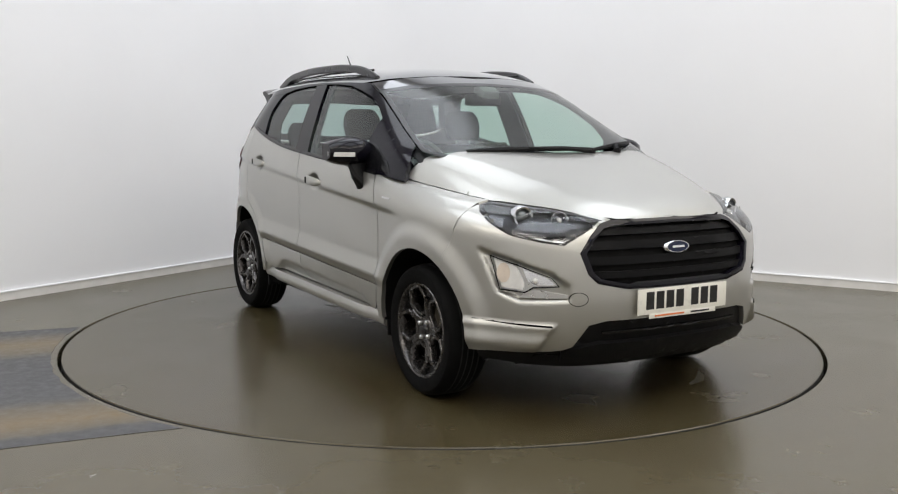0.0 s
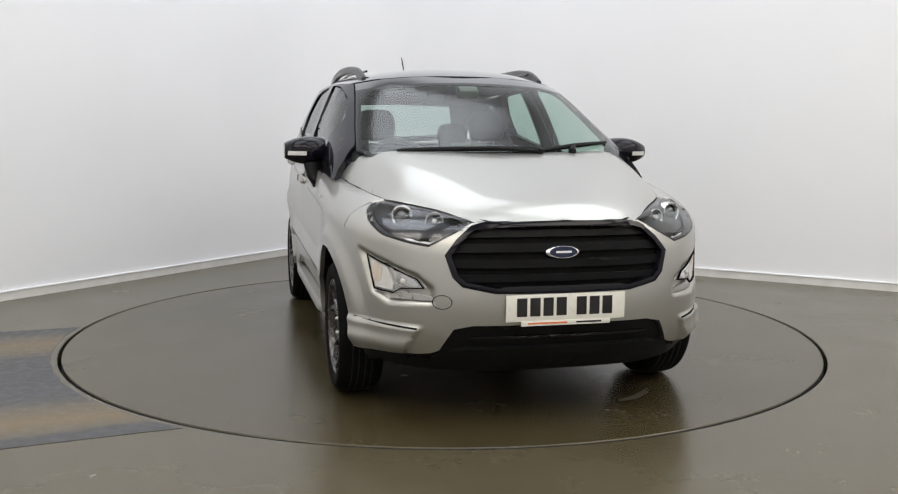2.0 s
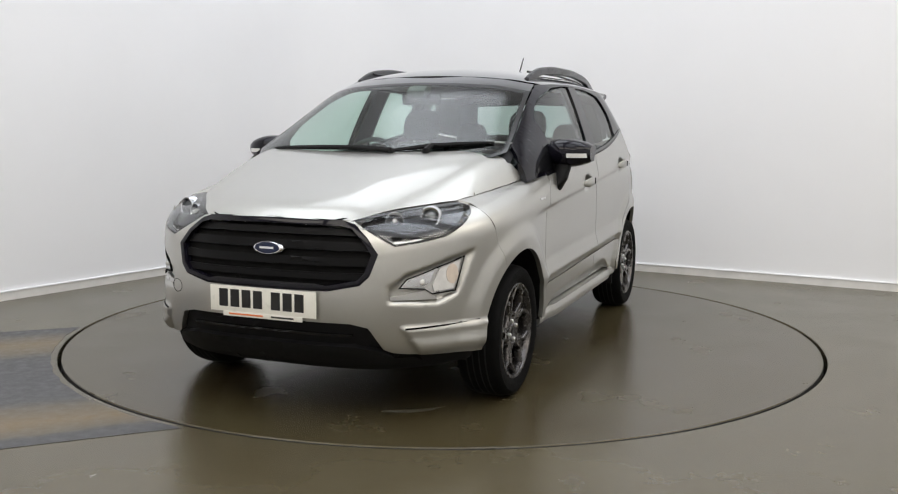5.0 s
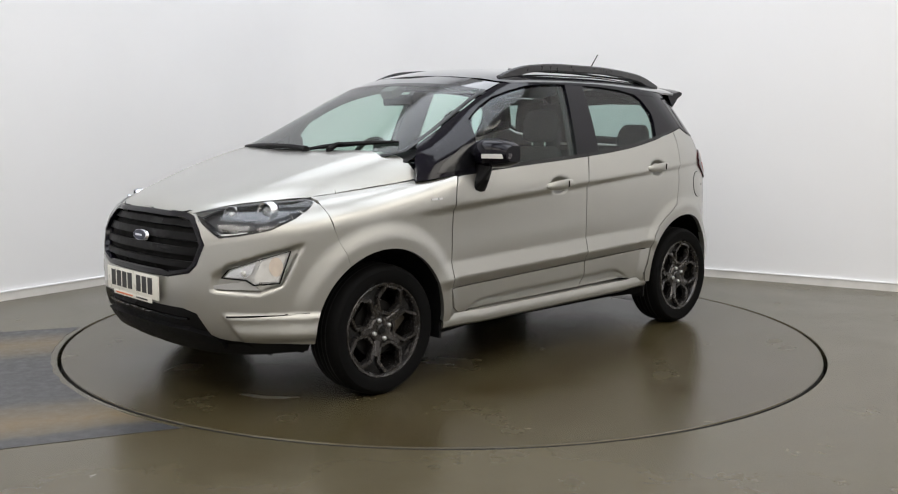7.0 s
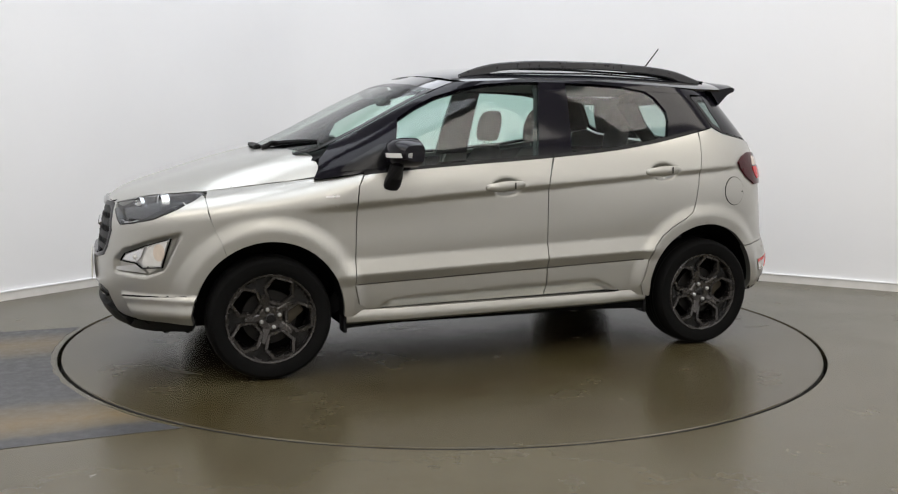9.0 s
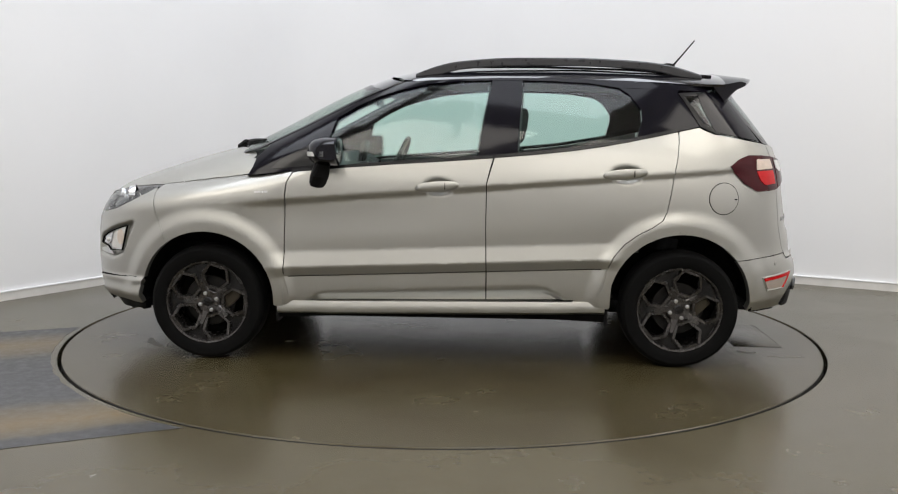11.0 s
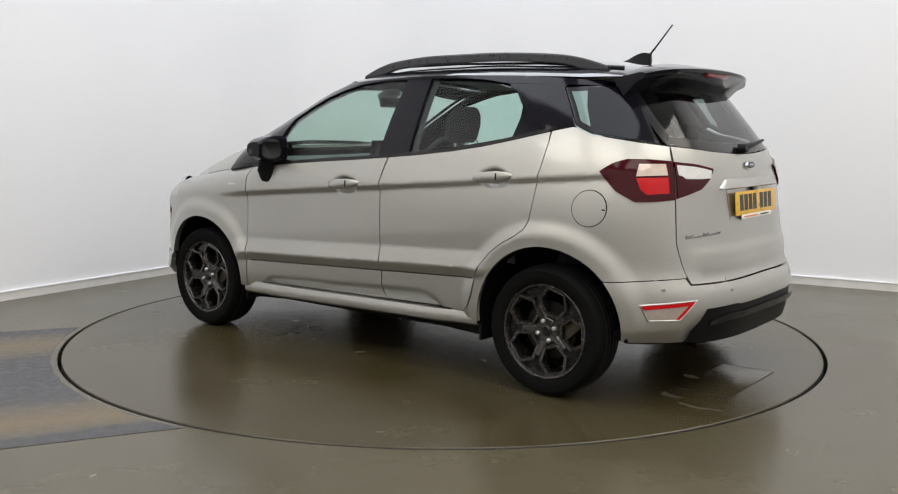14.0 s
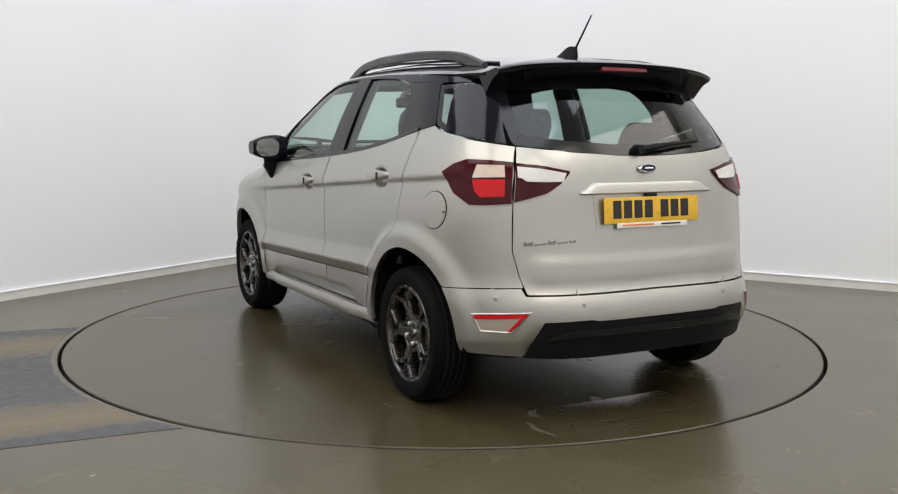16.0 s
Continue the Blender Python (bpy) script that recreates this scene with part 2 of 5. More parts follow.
def build_room():
    outer = push_out(OUTLINE, 0.15)
    n = len(OUTLINE)
    tagged(ring_wall("wall_studio", OUTLINE, outer, 0, CEIL, WALL, range(1, n)), "smooth white painted studio wall with a rounded corner", kind="structure")
    tagged(ring_wall("wall_behind", OUTLINE, outer, 0, CEIL, WALL, [n - 1, 0]), "plain white painted wall behind the camera", kind="structure")
    tagged(ring_wall("wall_side", OUTLINE, outer, 0, CEIL, WALL, [0, 1]), "plain white painted side wall", kind="structure")
    inner = push_out(OUTLINE, -0.016)
    tagged(ring_wall("baseboard", inner, OUTLINE, 0, 0.062, TRIM, range(1, n)), "white painted baseboard along the studio wall", kind="structure")
    tagged(ring_wall("trim", push_out(OUTLINE, -0.021), OUTLINE, 0.062, 0.070, WALL, range(1, n)), "thin white top edge of the baseboard", kind="structure")
    # ceiling
    bm = bmesh.new()
    lo = [bm.verts.new((p.x, p.y, CEIL)) for p in outer]
    hi = [bm.verts.new((p.x, p.y, CEIL + 0.15)) for p in outer]
    bm.faces.new(lo), bm.faces.new(hi[::-1])
    for i in range(n):
        bm.faces.new((lo[i], lo[(i + 1) % n], hi[(i + 1) % n], hi[i]))
    tagged(obj("ceiling", outward(bm), CEILING, smooth=0), "plain white ceiling", kind="structure")
    # floor with the round opening of the turntable
    bm = bmesh.new()
    steps = 192
    hole = RING + 0.010
    rows = []
    for i in range(steps):
        a = 2 * math.pi * i / steps
        d = Vector((math.cos(a), math.sin(a), 0))
        best = 50.0
        for p, q in zip(outer, outer[1:] + outer[:1]):
            e = q - p
            det = d.x * -e.y + d.y * e.x
            if abs(det) < 1e-9:
                continue
            k = (p.x * -e.y + p.y * e.x) / det
            s = (d.x * p.y - d.y * p.x) / det
            if k > 0 and -1e-6 <= s <= 1 + 1e-6:
                best = min(best, k)
        rows.append([bm.verts.new(d * hole + Vector((0, 0, -0.12))), bm.verts.new(d * hole + Vector((0, 0, -0.004))), bm.verts.new(d * (hole + 0.004)), bm.verts.new(d * (hole + 1.0)), bm.verts.new(d * (best - 0.02))])
    for i in range(steps):
        r, q = rows[i], rows[(i + 1) % steps]
        for k in range(4):
            bm.faces.new((r[k], q[k], q[k + 1], r[k + 1]))
    tagged(obj("floor", outward(bm), FLOOR), "glossy grey-brown painted concrete floor", kind="structure")
    bm = bmesh.new()
    bmesh.ops.create_circle(bm, cap_ends=True, radius=RING + 0.1, segments=96, matrix=Matrix.Translation((0, 0, -0.118)))
    tagged(obj("ground", bm, PIT, smooth=0), "dark pit floor under the turntable", kind="structure")
    # worn drive-on lane, ends at the turntable
    bm = bmesh.new()
    turn = Matrix.Rotation(radians(22.4), 4, "Z")
    rows = []
    for j in range(61):
        y = -1.44 + 2.29 * j / 60
        x1 = -math.sqrt(max(0.0, (RING + 0.03) ** 2 - y * y))
        rag = 0.012 * noise.noise((y * 9, 3, 0))
        rows.append([bm.verts.new((x, y + (0.02 * noise.noise((x * 2.3, y * 5, 7)) if j in (0, 60) else 0), 0.0015)) for x in (-4.6, -3.9, -3.2, -2.7, x1 - 0.2, x1 + rag - 0.012)])
    for r, q in zip(rows, rows[1:]):
        for k in range(5):
            bm.faces.new((r[k], r[k + 1], q[k + 1], q[k]))
    ob = obj("floor_marking", outward(bm), LANE)
    ob.matrix_world = turn
    tagged(ob, "worn drive-on lane with grey and ochre paint bands", "floor marking", kind="structure")


def build_ceiling_light(m):
    thing = new("ceiling_light")
    bm = bmesh.new()
    box(bm, (0, 0, -0.035), (2.7, 2.7, 0.07), bevel=0.006)
    obj("housing", bm, CEILING, thing)
    thing.matrix_world = m
    tagged(thing, "wide flat white ceiling light panel, switched on", "ceiling light", "ceiling lights")
    return thing


build_room()
light_turn = math.degrees(math.atan2(ALONG_B.y, ALONG_B.x))
spots = [plan(la, lb, CEIL) for la, lb, power, tone in LIGHTS]
first_light = build_ceiling_light(pose(spots[0].x, spots[0].y, CEIL, 0, 0, light_turn))
for s in spots[1:]:
    copy_thing(first_light, pose(s.x, s.y, CEIL, 0, 0, light_turn))


def build_turntable():
    thing = new("turntable")
    bm = bmesh.new()
    steps = 192
    r = RING - 0.011
    rings = []
    for rad, z in ((0.0, 0), (0.6, 0), (1.3, 0), (r - 0.2, 0), (r - 0.004, 0), (r, -0.004), (r, -0.09)):
        if rad == 0:
            hub = bm.verts.new((0, 0, 0))
            continue
        rings.append([bm.verts.new((rad * math.cos(2 * math.pi * i / steps), rad * math.sin(2 * math.pi * i / steps), z)) for i in range(steps)])
    for i in range(steps):
        bm.faces.new((hub, rings[0][i], rings[0][(i + 1) % steps]))
    for a, b in zip(rings, rings[1:]):
        for i in range(steps):
            bm.faces.new((a[i], b[i], b[(i + 1) % steps], a[(i + 1) % steps]))
    obj("disc", outward(bm), DISC, thing)
    # band round the rim in pit black: the gap's shade put into colour
    bm = bmesh.new()
    rows = []
    for i in range(steps):
        a = 2 * math.pi * i / steps
        rows.append([bm.verts.new((q * math.cos(a), q * math.sin(a), z)) for q, z in ((r + 0.0005, -0.03), (r + 0.0005, -0.0045), (r + 0.002, -0.006), (r + 0.002, -0.03))])
    for i in range(steps):
        for k in range(4):
            bm.faces.new((rows[i][k], rows[i][(k + 1) % 4], rows[(i + 1) % steps][(k + 1) % 4], rows[(i + 1) % steps][k]))
    obj("gap_shade_band", outward(bm), PIT, thing, "black band that paints the shade in the gap round the disc")
    # square service hatch under the car's tail
    spin = Matrix.Rotation(radians(-60), 4, "Z")
    bm = box(bmesh.new(), (-1.855, 0.04, 0.0005), (0.27, 0.60, 0.003), bevel=0.001)
    bmesh.ops.transform(bm, matrix=spin, verts=bm.verts[:])
    obj("hatch_plate", bm, DISC, thing)
    bm = bmesh.new()
    for cx, cy, sx, sy in ((-1.72, 0.04, 0.006, 0.61), (-1.99, 0.04, 0.006, 0.61), (-1.855, 0.343, 0.27, 0.006), (-1.855, -0.263, 0.27, 0.006)):
        box(bm, (cx, cy, 0.0008), (sx, sy, 0.0012))
    bmesh.ops.transform(bm, matrix=spin, verts=bm.verts[:])
    obj("hatch_seam", bm, PIT, thing, smooth=0)
    rnd = random.Random(5)
    for sx, sy, turn, long, wide in ((1.29, -1.15, 65, 0.15, 0.022), (-0.47, 1.97, 120, 0.11, 0.018), (-0.47, 1.76, 100, 0.07, 0.02), (-0.78, 0.76, 20, 0.06, 0.045), (-0.72, 0.50, 40, 0.07, 0.02)):
        bm = bmesh.new()
        ring = []
        for k in range(14):
            a = 2 * math.pi * k / 14
            q = rnd.uniform(0.65, 1.15)
            ring.append(bm.verts.new((long * q * math.cos(a), wide * q * math.sin(a) + wide * 0.8 * math.cos(a * 2), 0.0006)))
        bm.faces.new(ring)
        bmesh.ops.transform(bm, matrix=Matrix.Translation((sx, sy, 0)) @ Matrix.Rotation(radians(turn), 4, "Z"), verts=bm.verts[:])
        obj("scuff", bm, SCUFF, thing, "pale scuff on the paint", 0)
    return tagged(thing, "round grey-brown painted turntable set flush in the floor", "turntable")


turntable = build_turntable()


# ---------------------------------------------------------------- the car's form
# x forward, y to the car's left, z up; the origin lies on the floor midway between the axles


def curve(points, soft=0.03):
    """A smooth function through (x, y) pairs; soft: how far its bends are eased, in metres."""
    xs, ys = [p[0] for p in points], [p[1] for p in points]
    n = len(xs)
    d = [(ys[i + 1] - ys[i]) / (xs[i + 1] - xs[i]) for i in range(n - 1)]
    m = [d[0]] + [0.0 if d[i - 1] * d[i] <= 0 else 2 * d[i - 1] * d[i] / (d[i - 1] + d[i]) for i in range(1, n - 1)] + [d[-1]]

    def raw(x):
        if x <= xs[0]:
            return ys[0] + d[0] * (x - xs[0])
        if x >= xs[-1]:
            return ys[-1] + d[-1] * (x - xs[-1])
        i = 0
        while i < n - 2 and x > xs[i + 1]:
            i += 1
        h = xs[i + 1] - xs[i]
        t = (x - xs[i]) / h
        return ((1 + 2 * t) * (1 - t) ** 2 * ys[i] + t * (1 - t) ** 2 * h * m[i] + t * t * (3 - 2 * t) * ys[i + 1] + t * t * (t - 1) * h * m[i + 1])

    count = 700
    unit = (xs[-1] - xs[0]) / count
    pad = int(3 * soft / unit) + 1
    table = np.array([raw(xs[0] + unit * (k - pad)) for k in range(count + 2 * pad + 1)])
    bell = np.exp(-0.5 * (np.arange(-pad, pad + 1) * unit / soft) ** 2)
    eased = np.convolve(table, bell / bell.sum(), "valid").tolist()

    def at(x):
        q = min(max((x - xs[0]) / unit, 0.0), count - 1e-6)
        k = int(q)
        return eased[k] + (eased[k + 1] - eased[k]) * (q - k)
    return at


def step(a, b, x):
    t = min(1.0, max(0.0, (x - a) / (b - a)))
    return t * t * (3 - 2 * t)


# lower body: half width, nose and tail over the height
BODY_W = curve([(0.15, 0.81), (0.27, 0.850), (0.34, 0.864), (0.45, 0.870), (0.60, 0.874), (0.75, 0.880), (0.88, 0.886), (0.96, 0.882), (1.03, 0.864), (1.12, 0.838), (1.20, 0.806), (1.28, 0.770)])
NOSE_X = curve([(0.15, 1.93), (0.24, 1.98), (0.33, 2.045), (0.42, 2.066), (0.52, 2.072), (0.62, 2.066), (0.75, 2.046), (0.83, 2.022), (0.89, 1.985), (0.95, 1.93), (1.05, 1.80)], 0.022)
TAIL_X = curve([(0.15, -1.93), (0.24, -1.965), (0.32, -1.99), (0.45, -2.005), (0.53, -1.995), (0.60, -1.955), (0.75, -1.930), (0.90, -1.905), (1.00, -1.892), (1.10, -1.868), (1.20, -1.825), (1.28, -1.78)], 0.022)
NOSE_0, TAIL_0 = 1.15, -1.10
NOSE_P, NOSE_Q = 2.6, 2.9
TAIL_P, TAIL_Q = 2.5, 3.5
# cabin: half width, windscreen and rear window over the height
CABIN_W = curve([(0.95, 0.868), (1.03, 0.850), (1.10, 0.832), (1.20, 0.800), (1.30, 0.762), (1.40, 0.720), (1.48, 0.683), (1.53, 0.655), (1.60, 0.60)])
SCREEN_X = curve([(0.95, 1.43), (1.06, 1.30), (1.14, 1.185), (1.187, 1.068), (1.254, 0.938), (1.328, 0.797), (1.409, 0.650), (1.504, 0.440), (1.548, 0.325), (1.60, 0.16)], 0.04)
REAR_X = curve([(0.95, -1.95), (1.10, -1.868), (1.19, -1.815), (1.30, -1.735), (1.456, -1.615), (1.55, -1.54), (1.60, -1.50)])
ARCH_F, ARCH_R = (1.2595, 0.332, 0.366), (-1.2595, 0.336, 0.374)


def lin(a, b, x):
    return min(1.0, max(0.0, (x - a) / (b - a)))


SHEAR = 0.038   # the doors' lower lines rise towards the tail


HANDLES = ((0.020, 0.948), (-0.955, 1.020))


def hollow(x, z):
    """Depth of the finger hollows behind the door handles."""
    d = 0.0
    for hx, hz in HANDLES:
        q = math.hypot((x - hx + 0.01) / 0.095, (z - hz + 0.003) / 0.048)
        d += 0.026 * step(1.0, 0.55, q)
    return d


def side_detail(x, z):
    """Creases and flares of the flank, outwards from its plain form."""
    d = 0.0
    line = 0.937 - 0.0765 * x
    fade = step(-1.75, -1.45, x) * step(1.15, 0.80, x)
    d -= 0.017 * step(0.0, 0.030, line - z) * (1 - 0.55 * step(0.05, 0.28, line - z)) * fade
    w = z + SHEAR * x
    fade = step(-0.98, -0.84, x) * step(0.98, 0.82, x)
    d += 0.022 * lin(0.624, 0.540, w) * fade
    d -= 0.024 * lin(0.540, 0.492, w) * fade
    tip = (0.405 - w) * 1.6
    d -= 0.030 * lin(0.405, 0.348, w) * lin(0.64 + tip, 0.60 + tip, x) * lin(-0.54 - tip, -0.50 - tip, x)
    d -= hollow(x, z)
    for ax, az, r in (ARCH_F, ARCH_R):
        q = math.hypot(x - ax, z - az)
        d += 0.022 * step(0.13, 0.045, q - r)
    return d


HOOD_EDGE = curve([(0.60, 0.86), (0.80, 0.835), (1.00, 0.790), (1.30, 0.735), (1.55, 0.662), (1.78, 0.500), (1.90, 0.415), (1.97, 0.345), (2.02, 0.24)], 0.06)
HOOD_LOW = curve([(0.60, 1.05), (0.80, 1.022), (1.00, 1.000), (1.30, 0.963), (1.55, 0.932), (1.78, 0.908), (1.90, 0.885), (1.97, 0.868), (2.02, 0.83)], 0.06)


def body_y(x, z):
    """Half width of the lower body at (x, z)."""
    w = BODY_W(z) + side_detail(x, z)
    if x > NOSE_0:
        t = min(1.0, (x - NOSE_0) / (NOSE_X(z) - NOSE_0))
        w *= max(0.0, 1 - t ** NOSE_P) ** (1 / NOSE_Q)
    elif x < TAIL_0:
        t = min(1.0, (TAIL_0 - x) / (TAIL_0 - TAIL_X(z)))
        w *= max(0.0, 1 - t ** TAIL_P) ** (1 / TAIL_Q)
    if x > 0.62:
        roll = 0.13 * step(0.62, 1.0, x) + 1e-4
        t = (z - HOOD_LOW(x) + roll) / roll
        if t > 0:
            edge = min(w, HOOD_EDGE(x))
            w = edge + (w - edge) * math.sqrt(max(0.0, 1 - min(1.0, t) ** 2))
    return w


def tail_x(y, z):
    s = min(1.0, abs(y) / BODY_W(z))
    return TAIL_0 + (TAIL_X(z) - TAIL_0) * (1 - s ** TAIL_Q) ** (1 / TAIL_P)


def cabin_y(x, z):
    w = CABIN_W(z)
    f0, r0 = SCREEN_X(z) - 0.62, REAR_X(z) + 0.60
    if x > f0:
        t = min(1.0, (x - f0) / 0.62)
        return w * max(0.0, 1 - t ** 2.6) ** (1 / 3.3)
    if x < r0:
        t = min(1.0, (r0 - x) / 0.60)
        return w * max(0.0, 1 - t ** 2.4) ** (1 / 3.2)
    return w


def screen_x(y, z):
    s = min(1.0, abs(y) / CABIN_W(z))
    return SCREEN_X(z) - 0.62 + 0.62 * (1 - s ** 3.3) ** (1 / 2.6)


def rear_x(y, z):
    s = min(1.0, abs(y) / CABIN_W(z))
    return REAR_X(z) + 0.60 - 0.60 * (1 - s ** 3.2) ** (1 / 2.4)


ROOF_Z = curve([(-1.76, 1.552), (-1.55, 1.570), (-1.30, 1.592), (-1.00, 1.615), (-0.60, 1.628), (-0.25, 1.622), (0.10, 1.600), (0.20, 1.583), (0.33, 1.552), (0.50, 1.49)], 0.07)
HOOD_Z = curve([(1.00, 1.165), (1.12, 1.148), (1.21, 1.131), (1.38, 1.090), (1.563, 1.038), (1.72, 0.990), (1.857, 0.948), (1.93, 0.918), (1.99, 0.876), (2.05, 0.80)], 0.05)


def roof_z(x, y):
    s = abs(y)
    return ROOF_Z(x) - 0.058 * (s / 0.6) ** 2 - 0.045 * (s / 0.66) ** 8


def hood_z(x, y):
    """The bonnet: nearly flat across, with shoulders that roll down to the wings."""
    s = abs(y)
    edge, low, top = HOOD_EDGE(x), HOOD_LOW(x), HOOD_Z(x)
    n = 3.6 + 5.0 * min(1.0, max(0.0, (1.95 - x) / 0.95)) ** 1.5
    return low + (top - low) * (1 - min(1.0, s / edge) ** n)


def side_map(x, z):
    return Vector((x, body_y(x, z), z))


def slant_map(x, w):
    """The flank by heights that follow the doors' lower lines."""
    return side_map(x, w - SHEAR * x)


def slanted(points):
    return [(x, z + SHEAR * x) for x, z in points]


def cabin_map(x, z):
    return Vector((x, cabin_y(x, z), z))


def screen_map(y, z):
    return Vector((screen_x(y, z), y, z))


def gate_map(y, z):
    ledge = 0.009 * step(0.735, 0.690, z) * step(0.585, 0.64, z) * step(0.62, 0.54, abs(y))
    return Vector((tail_x(y, z) - ledge, y, z))


def back_map(y, z):
    return Vector((rear_x(y, z), y, z))


def hood_map(x, y):
    return Vector((x, y, hood_z(x, y)))


def roof_map(x, y):
    return Vector((x, y, roof_z(x, y)))


def polar(sign):
    """The nose (1) or tail (-1) seen from a point inside it: turn and height give the place on the skin."""
    def at(b, z):
        lo, hi = 0.1, 1.3
        c, s = math.cos(b), math.sin(b)
        tip = NOSE_X(z) if sign > 0 else -TAIL_X(z)
        for _ in range(22):
            r = (lo + hi) / 2
            x, y = 1.1 + r * c, r * abs(s)
            if x < tip and y < body_y(sign * x, z):
                lo = r
            else:
                hi = r
        return Vector((sign * (1.1 + lo * c), lo * s, z))
    return at


nose_map, tail_map = polar(1), polar(-1)


def turned(points):
    """Outline points (x, y, z) as turn and height about the nose's or tail's inner point."""
    return [(math.atan2(y, abs(x) - 1.1), z) for x, y, z in points]


def arc(arch, a0, a1, steps=14, grow=0.0):
    """Points on a wheel arch, from angle a0 to a1 in degrees."""
    ax, az, r = arch
    return [(ax + (r + grow) * math.cos(radians(a0 + (a1 - a0) * i / steps)), az + (r + grow) * math.sin(radians(a0 + (a1 - a0) * i / steps))) for i in range(steps + 1)]


def both(points):
    """A half outline, from the middle line outwards and back, made whole by its mirror image (the sideways measure comes first)."""
    return points + [(-a, b) for a, b in reversed(points) if abs(a) > 1e-6]


def both_y(points):
    return points + [(a, -b) for a, b in reversed(points) if abs(b) > 1e-6]


def shrink(points, d, sx=1.0):
    """The outline moved inwards by d; sx: metres for each unit of the first measure."""
    pts = [Vector((a * sx, b)) for a, b in points]
    n = len(pts)
    area = sum(pts[i - 1].x * pts[i].y - pts[i].x * pts[i - 1].y for i in range(n))
    sgn = 1 if area > 0 else -1
    res = []
    for i in range(n):
        e1 = (pts[i] - pts[i - 1]).normalized()
        e2 = (pts[(i + 1) % n] - pts[i]).normalized()
        n1, n2 = Vector((-e1.y, e1.x)) * sgn, Vector((-e2.y, e2.x)) * sgn
        k = n1 + n2
        k = k.normalized() if k.length > 1e-4 else n1
        q = pts[i] + k * (d / max(0.6, k.dot(n1)))
        res.append((q.x / sx, q.y))
    return res


def skin(outline, form, grid=0.035, sx=1.0, gap=0.0025, proud=0.0, depth=0.022, fine=True):
    """A piece of the car's skin: the outline laid on the form, with an edge that turns inwards by depth."""
    pts = shrink(outline, gap, sx)
    bm = bmesh.new()
    vs = [bm.verts.new((a, b, 0)) for a, b in pts]
    bm.faces.new(vs)
    for f in bm.faces:
        f.normal_update()
    bmesh.ops.triangulate(bm, faces=bm.faces[:], ngon_method="EAR_CLIP")
    mark = bm.edges.layers.int.new("diagonal")
    for e in bm.edges:
        e[mark] = 0 if e.is_boundary else 1
    if fine:
        for axis, unit in ((0, grid / sx), (1, grid)):
            lo, hi = min(p[axis] for p in pts), max(p[axis] for p in pts)
            no = (1, 0, 0) if axis == 0 else (0, 1, 0)
            k = math.floor(lo / unit) + 1
            while k * unit < hi - 1e-5:
                co = (k * unit, 0, 0) if axis == 0 else (0, k * unit, 0)
                bmesh.ops.bisect_plane(bm, geom=bm.verts[:] + bm.edges[:] + bm.faces[:], dist=1e-5, plane_co=co, plane_no=no)
                k += 1
    spare = [e for e in bm.edges if e[mark] == 1 and len(e.link_faces) == 2]
    bmesh.ops.dissolve_edges(bm, edges=spare, use_verts=False, use_face_split=False)
    lone = [v for v in bm.verts if not v.link_faces]
    bmesh.ops.delete(bm, geom=lone, context="VERTS")
    for f in bm.faces:
        f.normal_update()
    bmesh.ops.triangulate(bm, faces=[f for f in bm.faces if len(f.verts) > 4], ngon_method="EAR_CLIP")
    bmesh.ops.remove_doubles(bm, verts=bm.verts[:], dist=2e-4)
    for v in bm.verts:
        v.co = form(v.co.x, v.co.y)
    bmesh.ops.recalc_face_normals(bm, faces=bm.faces[:])
    score = 0.0
    for f in bm.faces:
        c = f.calc_center_median()
        score += f.normal.dot(c - Vector((c.x * 0.45, 0, 0.7))) * f.calc_area()
    if score < 0:
        bmesh.ops.reverse_faces(bm, faces=bm.faces[:])
    bm.normal_update()
    normals = {v: v.normal.copy() for v in bm.verts}
    if proud:
        for v in bm.verts:
            v.co += normals[v] * proud
    if depth:
        edges = [e for e in bm.edges if e.is_boundary]
        verts = list({v for e in edges for v in e.verts})
        keep = {tuple(round(c, 6) for c in v.co): normals[v] for v in verts}
        got = bmesh.ops.extrude_edge_only(bm, edges=edges)
        for g in got["geom"]:
            if isinstance(g, bmesh.types.BMVert):
                g.co -= keep.get(tuple(round(c, 6) for c in g.co), Vector((0, 0, 1))) * depth
    return bm


def flipped(bm):
    """The mirror image on the car's other side."""
    twin = bm.copy()
    for v in twin.verts:
        v.co.y = -v.co.y
    bmesh.ops.reverse_faces(twin, faces=twin.faces[:])
    return twin


def joined_halves(half):
    """A half piece and its mirror image welded along the car's middle."""
    for v in half.verts:
        if abs(v.co.y) < 0.004:
            v.co.y = 0.0
    spare = [f for f in half.faces if all(v.co.y == 0.0 for v in f.verts)]
    bmesh.ops.delete(half, geom=spare, context="FACES")
    whole = bmesh.new()
    for piece in (half, flipped(half)):
        me = bpy.data.meshes.new("temp")
        piece.to_mesh(me)
        whole.from_mesh(me)
        bpy.data.meshes.remove(me)
    bmesh.ops.remove_doubles(whole, verts=whole.verts[:], dist=1e-4)
    return whole


def pair(name, bm, mat, parents, label="", smooth=30):
    """The piece and its mirror image, as parts of the left and the right parent."""
    twin = flipped(bm)
    return obj(name, bm, mat, parents[0], label, smooth), obj(name, twin, mat, parents[1], label, smooth)


